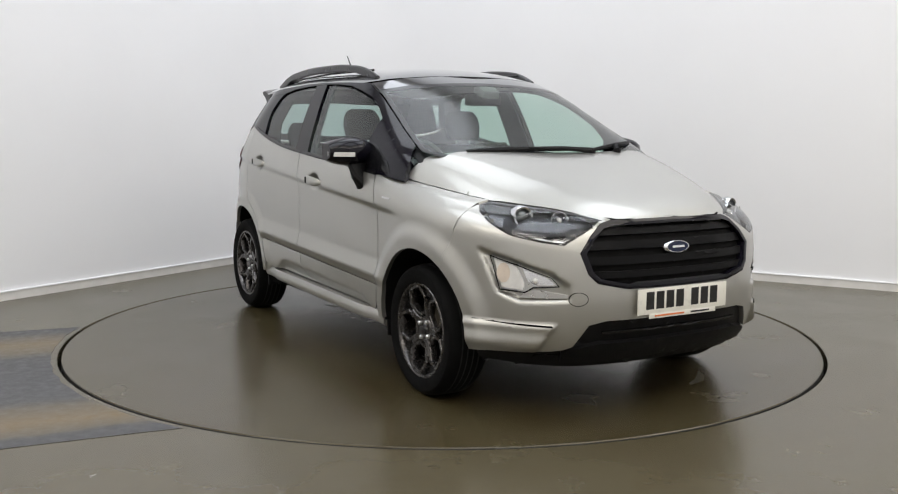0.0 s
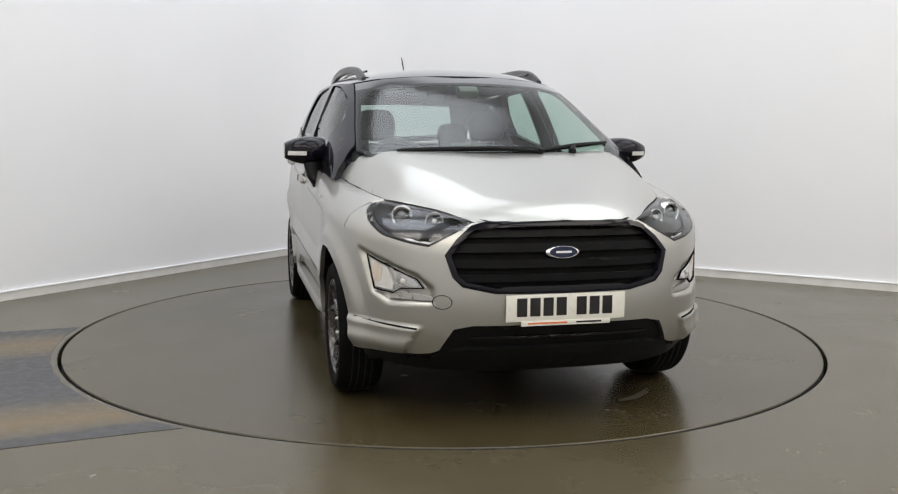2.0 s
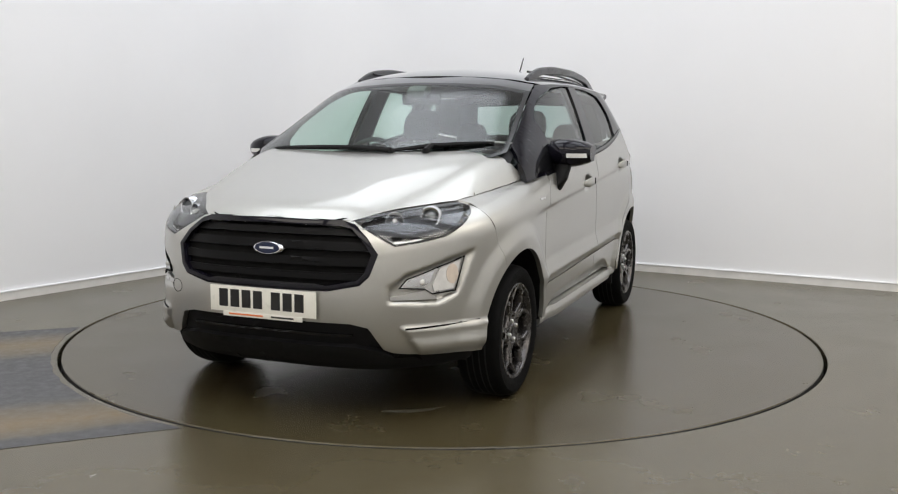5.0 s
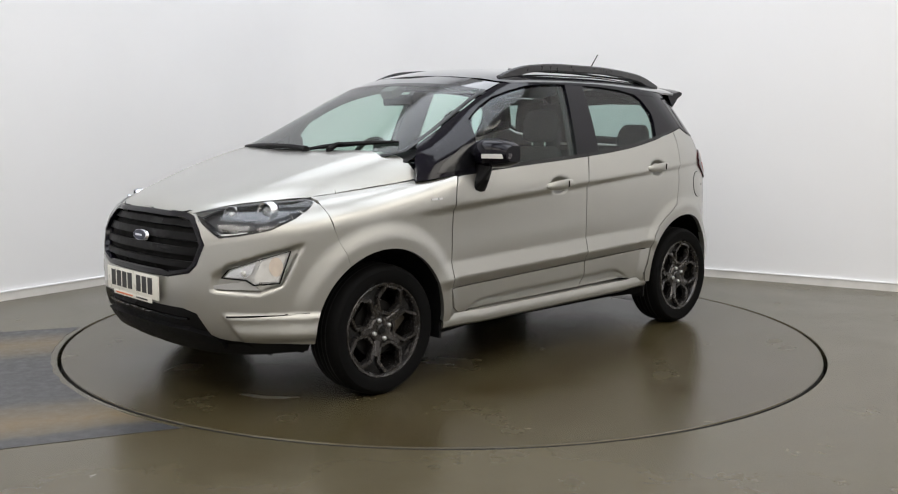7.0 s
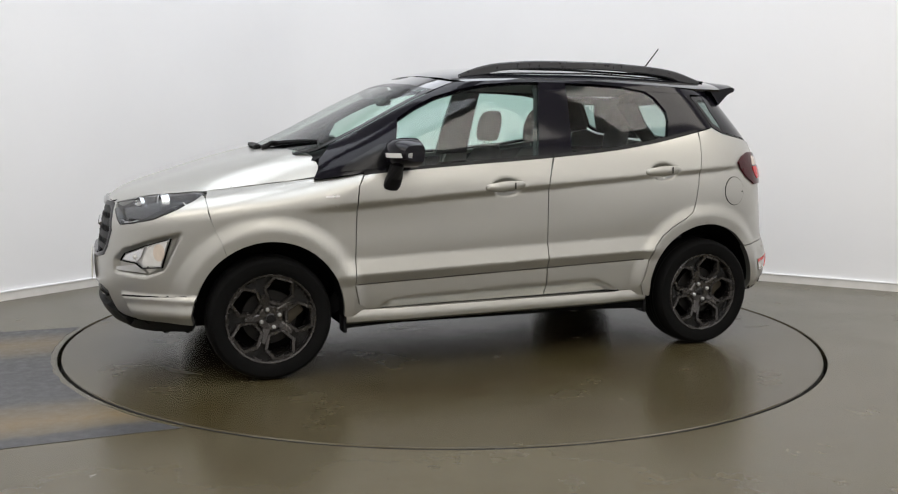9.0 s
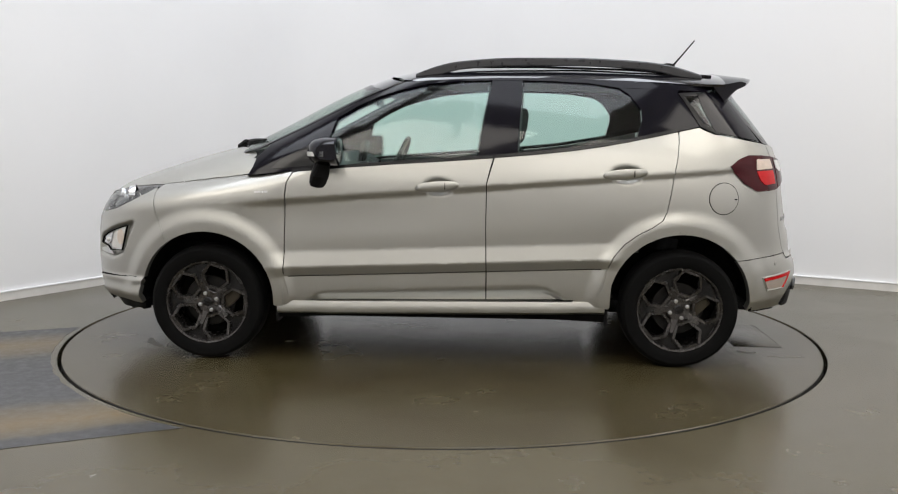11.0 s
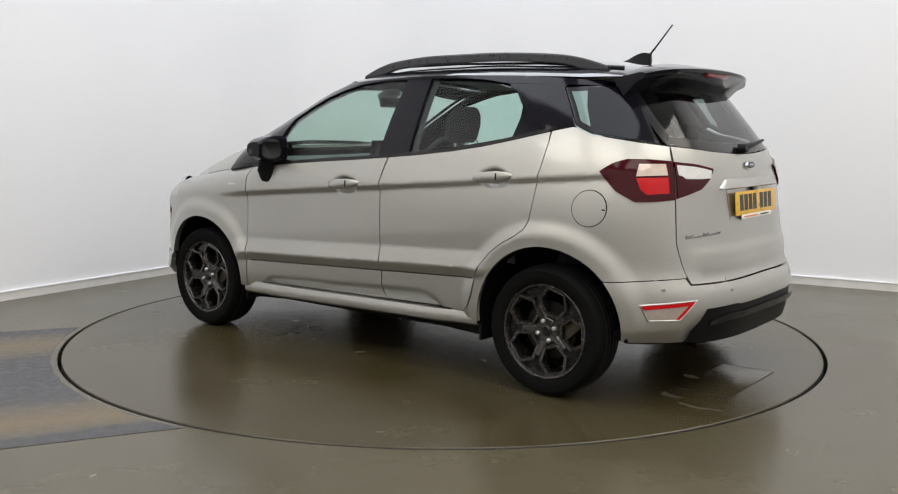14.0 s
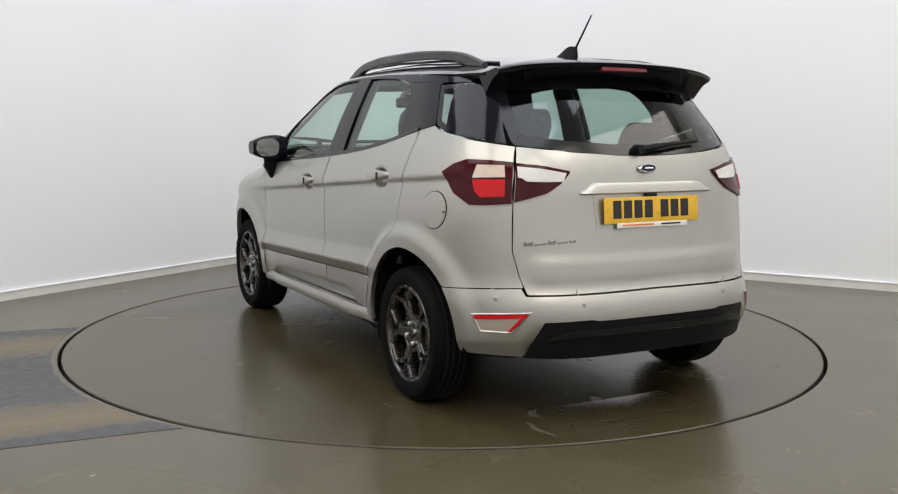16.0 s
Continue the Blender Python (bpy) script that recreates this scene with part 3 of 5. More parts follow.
car = new("car")
tagged(car, "silver compact sports utility car with gloss black roof", "car")
CAR2 = (car, car)

# ---- doors


def low_z(x):
    return 0.491 - 0.038 * x


FRONT_BELT = [(0.782, 1.018), (0.5, 1.043), (0.213, 1.064), (-0.030, 1.080), (-0.274, 1.098)]
REAR_BELT = [(-0.280, 1.099), (-0.48, 1.116), (-0.684, 1.138), (-0.86, 1.164), (-0.978, 1.186), (-1.10, 1.211), (-1.232, 1.240)]
REAR_EDGE = [(-1.236, 1.19), (-1.226, 1.10), (-1.212, 1.035), (-1.196, 0.93), (-1.176, 0.828), (-1.155, 0.785), (-1.105, 0.748), (-1.030, 0.708), (-0.961, 0.657), (-0.905, 0.590)]

front_door_outline = [(0.836, low_z(0.836)), (0.829, 0.71), (0.821, 0.90), (0.812, 0.965)] + FRONT_BELT + [(-0.258, 1.04), (-0.240, 0.966), (-0.238, 0.726), (-0.243, low_z(-0.243))]
rear_door_outline = [(-0.243, low_z(-0.243)), (-0.238, 0.726), (-0.240, 0.966), (-0.262, 1.045)] + REAR_BELT + REAR_EDGE + [(-0.872, low_z(-0.872))]
doors = {}
for which, outline in (("front", front_door_outline), ("rear", rear_door_outline)):
    doors[which] = pair("door", skin(slanted(outline), slant_map, 0.012), PAINT, CAR2, "", 60)
pair("lower_panel", skin(slanted([(0.836, low_z(0.836)), (-0.243, low_z(-0.243)), (-0.243, 0.343), (0.5, 0.331), (0.765, 0.326), (0.815, 0.358)]), slant_map, 0.012, gap=0.003), PAINT, doors["front"], "", 60)
pair("lower_panel", skin(slanted([(-0.243, low_z(-0.243)), (-0.872, low_z(-0.872)), (-0.845, 0.43), (-0.822, 0.376), (-0.79, 0.353), (-0.243, 0.343)]), slant_map, 0.012, gap=0.003), PAINT, doors["rear"], "", 60)
# sill skirt
bm = bmesh.new()
rows = []
for k in range(36):
    x = 0.878 - 1.748 * k / 35
    slope = -0.0135 * x
    inset = 0.018 * (1 - step(0.72, 0.60, x) * step(-0.74, -0.62, x))
    z0, z1 = 0.272 + slope, 0.338 + slope * 0.9
    y = 0.876 - inset
    rows.append([bm.verts.new(q) for q in ((x, 0.70, z0 - 0.02), (x, y - 0.022, z0 - 0.006), (x, y - 0.004, z0 + 0.006), (x, y, z0 + 0.022), (x, y - 0.003, z0 + 0.045), (x, y - 0.010, z1 - 0.002), (x, 0.70, z1))])
for r, q in zip(rows, rows[1:]):
    for k in range(6):
        bm.faces.new((r[k], r[k + 1], q[k + 1], q[k]))
bm.faces.new(rows[0][::-1]), bm.faces.new(rows[-1])
pair("sill_skirt", outward(bm), PAINT, CAR2)
pair("sill_step", skin([(0.855, 0.30), (0.855, 0.475), (0.815, 0.470), (0.795, 0.40), (0.70, 0.36), (0.70, 0.30)], side_map, 0.03, proud=-0.010, depth=0.0), PAINT, CAR2)
pair("sill_step", skin([(-0.70, 0.32), (-0.70, 0.38), (-0.80, 0.42), (-0.845, 0.545), (-0.905, 0.545), (-0.895, 0.31)], side_map, 0.03, proud=-0.010, depth=0.0), PAINT, CAR2)
pair("sill_underside", skin([(0.87, 0.250), (0.87, 0.264), (0.0, 0.272), (-0.87, 0.286), (-0.87, 0.262)], side_map, 0.08, proud=-0.13, depth=0.1), PLASTIC, CAR2)

# ---- wings and quarter panels
fender_outline = [(0.843, 0.300), (0.838, 0.459), (0.831, 0.71), (0.824, 0.90), (0.815, 0.965), (0.785, 1.018), *[(x, HOOD_LOW(x) + 0.0012) for x in (0.90, 1.00, 1.08, 1.15, 1.23, 1.30, 1.36, 1.42, 1.48, 1.535)], (1.552, 0.905), (1.548, 0.87), (1.535, 0.80), (1.514, 0.745), (1.488, 0.690)] + arc(ARCH_F, 55, 184, 18) + [(0.884, 0.300)]
fenders = pair("wing", skin(fender_outline, side_map, 0.014, gap=0.0005), PAINT, CAR2, "", 60)
quarter_outline = [(-1.238, 1.240), (-1.343, 1.262), (-1.38, 1.245), (-1.43, 1.226), (-1.52, 1.212), (-1.64, 1.192), *[(tail_x(y, z), z) for y, z in ((0.585, 1.176), (0.612, 1.06), (0.630, 0.945), (0.641, 0.745), (0.622, 0.645), (0.610, 0.594))], (-1.70, 0.582), (-1.56, 0.572)] + arc(ARCH_R, 140, -4, 20) + [(-0.876, 0.310), (-0.846, 0.315), (-0.828, 0.376), (-0.852, 0.43), (-0.874, 0.52)] + REAR_EDGE[::-1]
pair("quarter_panel", skin(quarter_outline, side_map, 0.014, gap=0.0015), PAINT, CAR2, "", 60)

# ---- bonnet
hood_half = [(1.205, 0.0), (1.20, 0.2), (1.165, 0.42), (1.095, 0.58), (1.015, 0.69), (0.985, 0.775), (1.00, 0.7885), (1.15, 0.764), (1.30, 0.734), (1.43, 0.702), (1.55, 0.661), (1.66, 0.590), (1.78, 0.499), (1.90, 0.414), (1.965, 0.349), (1.985, 0.30), (1.992, 0.15), (1.995, 0.0)]
obj("bonnet", skin(both_y(hood_half), hood_map, 0.018, depth=0.03), PAINT, car)

# ---- front bumper with grille and lower intake openings
GRILLE = [(2.06, 0.0, 0.578), (2.04, 0.29, 0.580), (2.016, 0.425, 0.607), (2.00, 0.463, 0.645), (1.968, 0.486, 0.735), (1.972, 0.440, 0.800), (1.978, 0.385, 0.853), (1.985, 0.33, 0.868), (2.00, 0.0, 0.872)]
INTAKE = [(2.06, 0.0, 0.450), (2.03, 0.385, 0.447), (2.00, 0.455, 0.430), (1.965, 0.510, 0.335)]
LAMP_LOW = [(1.968, 0.375, 0.866), (1.955, 0.46, 0.812), (1.937, 0.547, 0.766), (1.881, 0.625, 0.778), (1.784, 0.712, 0.803), (1.687, 0.751, 0.848), (1.640, 0.750, 0.872), (1.600, 0.745, 0.892), (1.557, 0.722, 0.920)]
SEAM = [(x, body_y(x, z), z) for x, z in ((1.552, 0.905), (1.548, 0.87), (1.535, 0.80), (1.514, 0.745), (1.488, 0.690))]
arch_front = [(x, body_y(x, z), z) for x, z in arc(ARCH_F, 55, -6, 10)]
bumper_half = GRILLE[0:8] + [(1.975, 0.352, 0.870)] + LAMP_LOW + SEAM + arch_front + [(1.70, 0.76, 0.300), (1.80, 0.68, 0.305), (1.905, 0.583, 0.312), (1.94, 0.54, 0.320)] + INTAKE[::-1]
NOSE_S = 0.88
POCKET = [(0.965, 0.752), (0.790, 0.708), (0.622, 0.656), (0.550, 0.602), (0.543, 0.530), (0.762, 0.520), (0.862, 0.556)]


def depth_in(outline, a, b, sx):
    """How far a point lies inside an outline, in metres; 0 outside it."""
    inside, best = False, 9.0
    n = len(outline)
    for i in range(n):
        x1, y1, x2, y2 = outline[i - 1][0] * sx, outline[i - 1][1], outline[i][0] * sx, outline[i][1]
        px, py = a * sx, b
        if (y1 > py) != (y2 > py) and px < (x2 - x1) * (py - y1) / (y2 - y1) + x1:
            inside = not inside
        t = max(0.0, min(1.0, ((px - x1) * (x2 - x1) + (py - y1) * (y2 - y1)) / ((x2 - x1) ** 2 + (y2 - y1) ** 2)))
        best = min(best, math.hypot(px - x1 - t * (x2 - x1), py - y1 - t * (y2 - y1)))
    return best if inside else 0.0


def bumper_map(a, z):
    """The nose with hollows for the fog lamps and a groove over the corner blades."""
    p = nose_map(a, z)
    b = abs(a)
    d = 0.024 * step(0.0, 0.022, depth_in(POCKET, b, z, NOSE_S))
    corner = b - 0.557 - (0.492 - z) * 0.65
    blade = step(0.0, 0.014, corner)
    d -= 0.015 * blade * step(0.438, 0.420, z)
    d -= 0.012 * blade * step(0.400, 0.340, z) - 0.016 * blade * step(0.338, 0.300, z)
    if d:
        p -= Vector((math.cos(a), math.sin(a), 0)) * d
    return p


halves = skin(turned(bumper_half), bumper_map, 0.010, NOSE_S, gap=0.0006, depth=0.03)
whole = joined_halves(halves)
bumper = obj("front_bumper", whole, PAINT, car, "", 60)
obj("bonnet_gap_seal", skin(both(turned(GRILLE[7:9][::-1] + [(1.975, 0.36, 0.876), (2.0, 0.0, 0.885)][::1])), nose_map, 0.04, NOSE_S, proud=-0.012, depth=0.02), SHELL, bumper)
chin_half = INTAKE + [(1.94, 0.54, 0.318), (1.905, 0.583, 0.308), (1.80, 0.68, 0.300), (1.70, 0.76, 0.296), (1.632, 0.80, 0.290), (1.64, 0.79, 0.245), (1.80, 0.64, 0.225), (1.9, 0.45, 0.215), (1.96, 0.0, 0.215)]
obj("lower_apron", skin(both(turned(chin_half)), nose_map, 0.035, NOSE_S, proud=-0.022, depth=0.05), PLASTIC, bumper, "matt black plastic lower apron")
lip_half = [(2.06, 0.0, 0.352), (2.02, 0.40, 0.350), (1.965, 0.505, 0.330), (1.93, 0.545, 0.302), (1.92, 0.545, 0.262), (1.97, 0.40, 0.262), (2.0, 0.0, 0.262)]
obj("skid_lip", skin(both(turned(lip_half)), nose_map, 0.035, NOSE_S, proud=0.004, depth=0.05), PLASTIC, bumper)
bar_half = [(2.06, 0.0, 0.402), (2.03, 0.40, 0.400), (2.03, 0.40, 0.385), (2.06, 0.0, 0.387)]
obj("intake_bar", skin(both(turned(bar_half)), nose_map, 0.05, NOSE_S, proud=-0.008, depth=0.03), GLOSSPL, bumper)
# corner blades: a dark groove runs above each
pair("corner_groove", skin([(0.618, 0.4285), (0.80, 0.434), (0.974, 0.440), (0.974, 0.434), (0.80, 0.428), (0.618, 0.4225)], bumper_map, 0.03, NOSE_S, gap=0, proud=0.0012, depth=0.004), SHELL, (bumper, bumper))

grille = obj("grille", skin(both(turned(GRILLE)), nose_map, 0.04, NOSE_S, proud=-0.034, depth=0.02), SHELL, car, "matt black slatted grille")


def band(z, wide, height, proud, mat, parent, name, depth=0.02):
    return obj(name, skin(both([(0.0, z + height / 2), (wide / NOSE_S, z + height / 2), (wide / NOSE_S, z - height / 2), (0.0, z - height / 2)]), nose_map, 0.05, NOSE_S, gap=0.0005, proud=proud, depth=depth), mat, parent)


for z, wide, h in ((0.828, 0.385, 0.030), (0.768, 0.425, 0.036), (0.702, 0.445, 0.036), (0.642, 0.41, 0.030)):
    band(z, wide, h, -0.018, DULL, grille, "slat", 0.03)

def frame_band(outline, form, width, sx, proud, depth, grid=0.05):
    """A closed band that follows an outline."""
    inner = shrink(outline, width, sx)
    bm = bmesh.new()
    n = len(outline)
    # finer steps along the outline
    outer_pts, inner_pts = [], []
    for i in range(n):
        a, b, c, d = outline[i], outline[(i + 1) % n], inner[i], inner[(i + 1) % n]
        steps = max(1, int(math.hypot((b[0] - a[0]) * sx, b[1] - a[1]) / grid))
        for k in range(steps):
            t = k / steps
            outer_pts.append((a[0] + (b[0] - a[0]) * t, a[1] + (b[1] - a[1]) * t))
            inner_pts.append((c[0] + (d[0] - c[0]) * t, c[1] + (d[1] - c[1]) * t))
    rows = []
    for o, i in zip(outer_pts, inner_pts):
        m = ((o[0] + i[0]) / 2, (o[1] + i[1]) / 2)
        po, pm, pi = form(*o), form(*m), form(*i)
        away = Vector((pm.x * 0.55, pm.y, (pm.z - 0.7) * 0.3)).normalized()
        rows.append([bm.verts.new(q) for q in (po - away * depth, po + away * proud * 0.4, pm + away * proud, pi + away * proud * 0.4, pi - away * depth)])
    m = len(rows)
    for i in range(m):
        r, q = rows[i], rows[(i + 1) % m]
        for k in range(4):
            bm.faces.new((r[k], r[k + 1], q[k + 1], q[k]))
    return outward(bm)


obj("grille_frame", frame_band(both(turned(GRILLE)), nose_map, 0.022, NOSE_S, 0.004, 0.035), BLACK, grille)
eye = [(-0.515 + 0.042 * math.cos(2 * math.pi * k / 24), 0.543 + 0.030 * math.sin(2 * math.pi * k / 24)) for k in range(24)]
obj("towing_eye_cover", frame_band(eye, nose_map, 0.003, NOSE_S, 0.001, 0.002), SHELL, bumper, "round cover outline")

lower_lip = [(2.05, 0.0, 0.612), (2.04, 0.24, 0.612), (2.03, 0.30, 0.598), (2.03, 0.27, 0.588), (2.06, 0.0, 0.588)]
obj("grille_sill", skin(both(turned(lower_lip)), nose_map, 0.05, NOSE_S, proud=0.0, depth=0.03), GLOSSPL, grille)


def badge(name, size, where, turn, parent):
    """A plain oval emblem: bright rim, blue field."""
    bm = bmesh.new()
    w, h = size
    lathe(bm, [(0.0001, 0.010), (0.42, 0.010), (0.46, 0.007), (0.5, 0.0)], 40)
    for v in bm.verts:
        v.co = Vector((v.co.y, v.co.x * w, v.co.z * h))
    rim = obj(name, outward(bm), CHROME, parent, "bright oval emblem with a blue field")
    rim.matrix_local = Matrix.Translation(where) @ turn
    bm = bmesh.new()
    lathe(bm, [(0.0001, 0.0125), (0.38, 0.0125), (0.41, 0.009)], 40)
    for v in bm.verts:
        v.co = Vector((v.co.y, v.co.x * w, v.co.z * h))
    obj("field", outward(bm), BLUE, rim)
    bm = bmesh.new()
    box(bm, (0.0130, 0, 0), (0.0015, 0.46 * w, 0.16 * h), bevel=0.0005)
    obj("motif", bm, CHROME, rim, smooth=0)
    return rim


badge("emblem", (0.150, 0.060), (2.030, 0.0, 0.743), Matrix.Rotation(radians(-8), 4, "Y"), grille)

# ---- number plates, their writing as plain bars


def number_plate(where, turn, mat, label):
    thing = obj("number_plate", box(bmesh.new(), (0, 0, 0), (0.006, 0.52, 0.111), bevel=0.0025), mat, car, label)
    thing.matrix_local = Matrix.Translation(where) @ turn
    y = -0.192
    for k in range(7):
        obj("character_bar", box(bmesh.new(), (0.0034, y, 0.004), (0.001, 0.044, 0.076)), INK, thing, smooth=0)
        y += 0.057 if k != 3 else 0.088
    bm = box(bmesh.new(), (0.002, 0, -0.064), (0.004, 0.39, 0.022), bevel=0.002)
    strip = obj("dealer_strip", bm, WHITEPLATE, thing)
    bm = bmesh.new()
    box(bm, (0.0045, -0.08, -0.064), (0.001, 0.17, 0.007))
    obj("orange_bar", bm, ORANGE, strip, smooth=0)
    bm = bmesh.new()
    box(bm, (0.0045, 0.10, -0.064), (0.001, 0.11, 0.007))
    obj("dark_bar", bm, INK, strip, smooth=0)
    return thing


number_plate((2.082, 0.0, 0.522), Matrix.Rotation(radians(0), 4, "Z"), WHITEPLATE, "white number plate with dark bars")

# ---- headlamps
LAMP = [(x, HOOD_EDGE(x), HOOD_LOW(x) - 0.0005) for x in (1.960, 1.90, 1.84, 1.78, 1.72, 1.66, 1.60, 1.555)] + LAMP_LOW[:0:-1]
lamp_outline = turned(LAMP)
SMOKE = plain("lamp_housing", (0.055, 0.055, 0.06), 0.18, 0.6)


def sunk(depth):
    """The nose moved inwards by depth."""
    def at(b, z):
        return nose_map(b, z) - Vector((math.cos(b), math.sin(b), 0)) * depth
    return at


headlamps = pair("headlamp", skin(shrink(lamp_outline, 0.004, NOSE_S), sunk(0.045), 0.03, NOSE_S, gap=0.0, depth=0.0), SMOKE, CAR2, "clear headlamp with a projector lens in a dark housing")
pair("lens_cover", skin(lamp_outline, nose_map, 0.025, NOSE_S, gap=0.001, proud=0.0, depth=0.004), LENS, headlamps)
pair("bezel", frame_band(shrink(lamp_outline, 0.0015, NOSE_S), nose_map, 0.007, NOSE_S, 0.0, 0.04, 0.02), GLOSSPL, headlamps)


def ring_at(profile, where, normal, steps=28):
    bm = bmesh.new()
    lathe(bm, profile, steps)
    q = Vector((0, 1, 0)).rotation_difference(Vector(normal).normalized()).to_matrix().to_4x4()
    bmesh.ops.transform(bm, matrix=Matrix.Translation(where) @ q, verts=bm.verts[:])
    return outward(bm)


AIM = (0.96, 0.22, 0.05)
pair("projector_ring", ring_at([(0.030, -0.01), (0.036, 0.014), (0.043, 0.016), (0.048, 0.0), (0.05, -0.02)], (1.742, 0.624, 0.874), AIM), CHROME, headlamps)
pair("projector_lens", ring_at([(0.0001, 0.016), (0.012, 0.014), (0.022, 0.009), (0.029, 0.0), (0.03, -0.02)], (1.742, 0.624, 0.874), AIM), plain("projector_glass", (0.20, 0.21, 0.22), 0.05, 0.6), headlamps)
pair("reflector_bowl", ring_at([(0.0001, -0.02), (0.012, -0.018), (0.026, -0.006), (0.036, 0.012), (0.038, 0.012), (0.036, -0.01)], (1.842, 0.503, 0.862), (0.93, 0.35, 0.08)), CHROME, headlamps)
pair("bulb", ring_at([(0.0001, 0.02), (0.009, 0.016), (0.011, 0.0), (0.011, -0.02)], (1.842, 0.503, 0.862), (0.93, 0.35, 0.08), 14), WHITELENS, headlamps)
drl = [(1.952, 0.41, 0.846), (1.945, 0.475, 0.808), (1.932, 0.545, 0.776), (1.86, 0.642, 0.794), (1.86, 0.640, 0.803), (1.93, 0.536, 0.788), (1.945, 0.465, 0.824)]
pair("light_bar", skin(turned(drl), nose_map, 0.04, NOSE_S, gap=0, proud=-0.02, depth=0.014), BRIGHT, headlamps, "thin bright daytime light bar")

# ---- fog lamps in their corner bezels
FOG = [(0.895, 0.716), (0.765, 0.680), (0.624, 0.632), (0.592, 0.594), (0.700, 0.586), (0.735, 0.564), (0.846, 0.571)]
fogs = pair("fog_lamp", skin(FOG, nose_map, 0.03, NOSE_S, gap=0.001, proud=-0.016, depth=0.012), BRIGHT, CAR2, "clear fog and indicator lamp in a silver hollow")
pair("chrome_strip", skin([(0.700, 0.582), (0.556, 0.560), (0.558, 0.546), (0.765, 0.543), (0.738, 0.560)], nose_map, 0.03, NOSE_S, gap=0, proud=-0.008, depth=0.02), BRIGHT, fogs)
pair("indicator", skin([(0.882, 0.706), (0.770, 0.675), (0.735, 0.602), (0.742, 0.574), (0.842, 0.579)], nose_map, 0.03, NOSE_S, gap=0.003, proud=-0.008, depth=0.008), WHITELENS, fogs)
pair("amber_bulb", skin([(0.832 + 0.030 * math.cos(2 * math.pi * k / 16), 0.645 + 0.042 * math.sin(2 * math.pi * k / 16)) for k in range(16)], nose_map, 0.03, NOSE_S, gap=0, proud=-0.006, depth=0.002), AMBER, fogs)
pair("fog_lens", skin([(0.752, 0.668), (0.632, 0.628), (0.606, 0.600), (0.700, 0.594), (0.728, 0.612)], nose_map, 0.03, NOSE_S, gap=0.003, proud=-0.010, depth=0.006), CHROME, fogs)
fp = nose_map(0.69, 0.618)
pair("fog_bulb", ring_at([(0.0001, 0.012), (0.009, 0.009), (0.013, 0.0), (0.013, -0.01)], fp - Vector((0.010, 0.006, 0)), (0.85, 0.5, 0), 14), WHITELENS, fogs)

pair("seam", frame_band(FOG, nose_map, 0.0035, NOSE_S, -0.006, 0.012, 0.02), SHELL, fogs)

# ---- tailgate, tail lamps and rear bumper
gate_half = [(0.0, 1.136), (0.14, 1.139), (0.36, 1.152), (0.585, 1.176), (0.612, 1.06), (0.630, 0.945), (0.641, 0.745), (0.622, 0.645), (0.602, 0.566), (0.4, 0.568), (0.0, 0.572)]
tailgate = obj("tailgate", skin(both(gate_half), gate_map, 0.02, gap=0.0015), PAINT, car)
bm = bmesh.new()
rows = []
for k in range(29):
    y = -0.358 + 0.716 * k / 28
    end = lin(0.0, 1.0, (0.360 - abs(y)) / 0.062)
    top = 0.982 + 0.043 * max(0.12, end)
    rows.append([bm.verts.new((tail_x(y, z) - out, y, z)) for z, out in ((top, 0.0), (top - 0.003, 0.009), (top - 0.010 * end - 0.002, 0.013), (0.982, 0.017), (0.977, 0.013), (0.974, -0.02))])
for r, q in zip(rows, rows[1:]):
    for k in range(5):
        bm.faces.new((r[k], r[k + 1], q[k + 1], q[k]))
bm.faces.new(rows[0][::-1]), bm.faces.new(rows[-1])
bmesh.ops.recalc_face_normals(bm, faces=bm.faces[:])
obj("handle_bar", bm, PAINT, tailgate, "", 40)
obj("plate_recess", skin(both([(0.0, 0.992), (0.30, 0.990), (0.29, 0.83), (0.0, 0.83)]), gate_map, 0.06, proud=0.002, depth=0.006), PAINT, tailgate)
obj("release_switch", box(bmesh.new(), (-1.908, 0.0, 0.970), (0.02, 0.06, 0.014), bevel=0.004), GLOSSPL, tailgate)
number_plate((-1.922, 0.0, 0.907), Matrix.Rotation(radians(180), 4, "Z") @ Matrix.Rotation(radians(-5), 4, "Y"), YELLOWPLATE, "yellow number plate with dark bars")
badge("emblem", (0.10, 0.04), (-1.881, 0.0, 1.082), Matrix.Rotation(radians(180), 4, "Z") @ Matrix.Rotation(radians(-14), 4, "Y"), tailgate)
for k, (y0, wide, tall) in enumerate(((0.604, 0.034, 0.020), (0.566, 0.022, 0.011), (0.540, 0.022, 0.011), (0.512, 0.032, 0.020), (0.474, 0.020, 0.011), (0.450, 0.022, 0.011), (0.422, 0.028, 0.013))):
    zb = 0.766 + 0.0020 * k
    obj("script_bar", skin([(y0, zb), (y0 - wide, zb + 0.001), (y0 - wide - 0.006, zb + tall), (y0 - wide * 0.5, zb + tall * 0.6), (y0 - 0.006, zb + tall)], gate_map, 0.05, gap=0.0005, proud=0.003, depth=0.003), SCRIPT, tailgate, smooth=0)
TAIL_S = 0.86
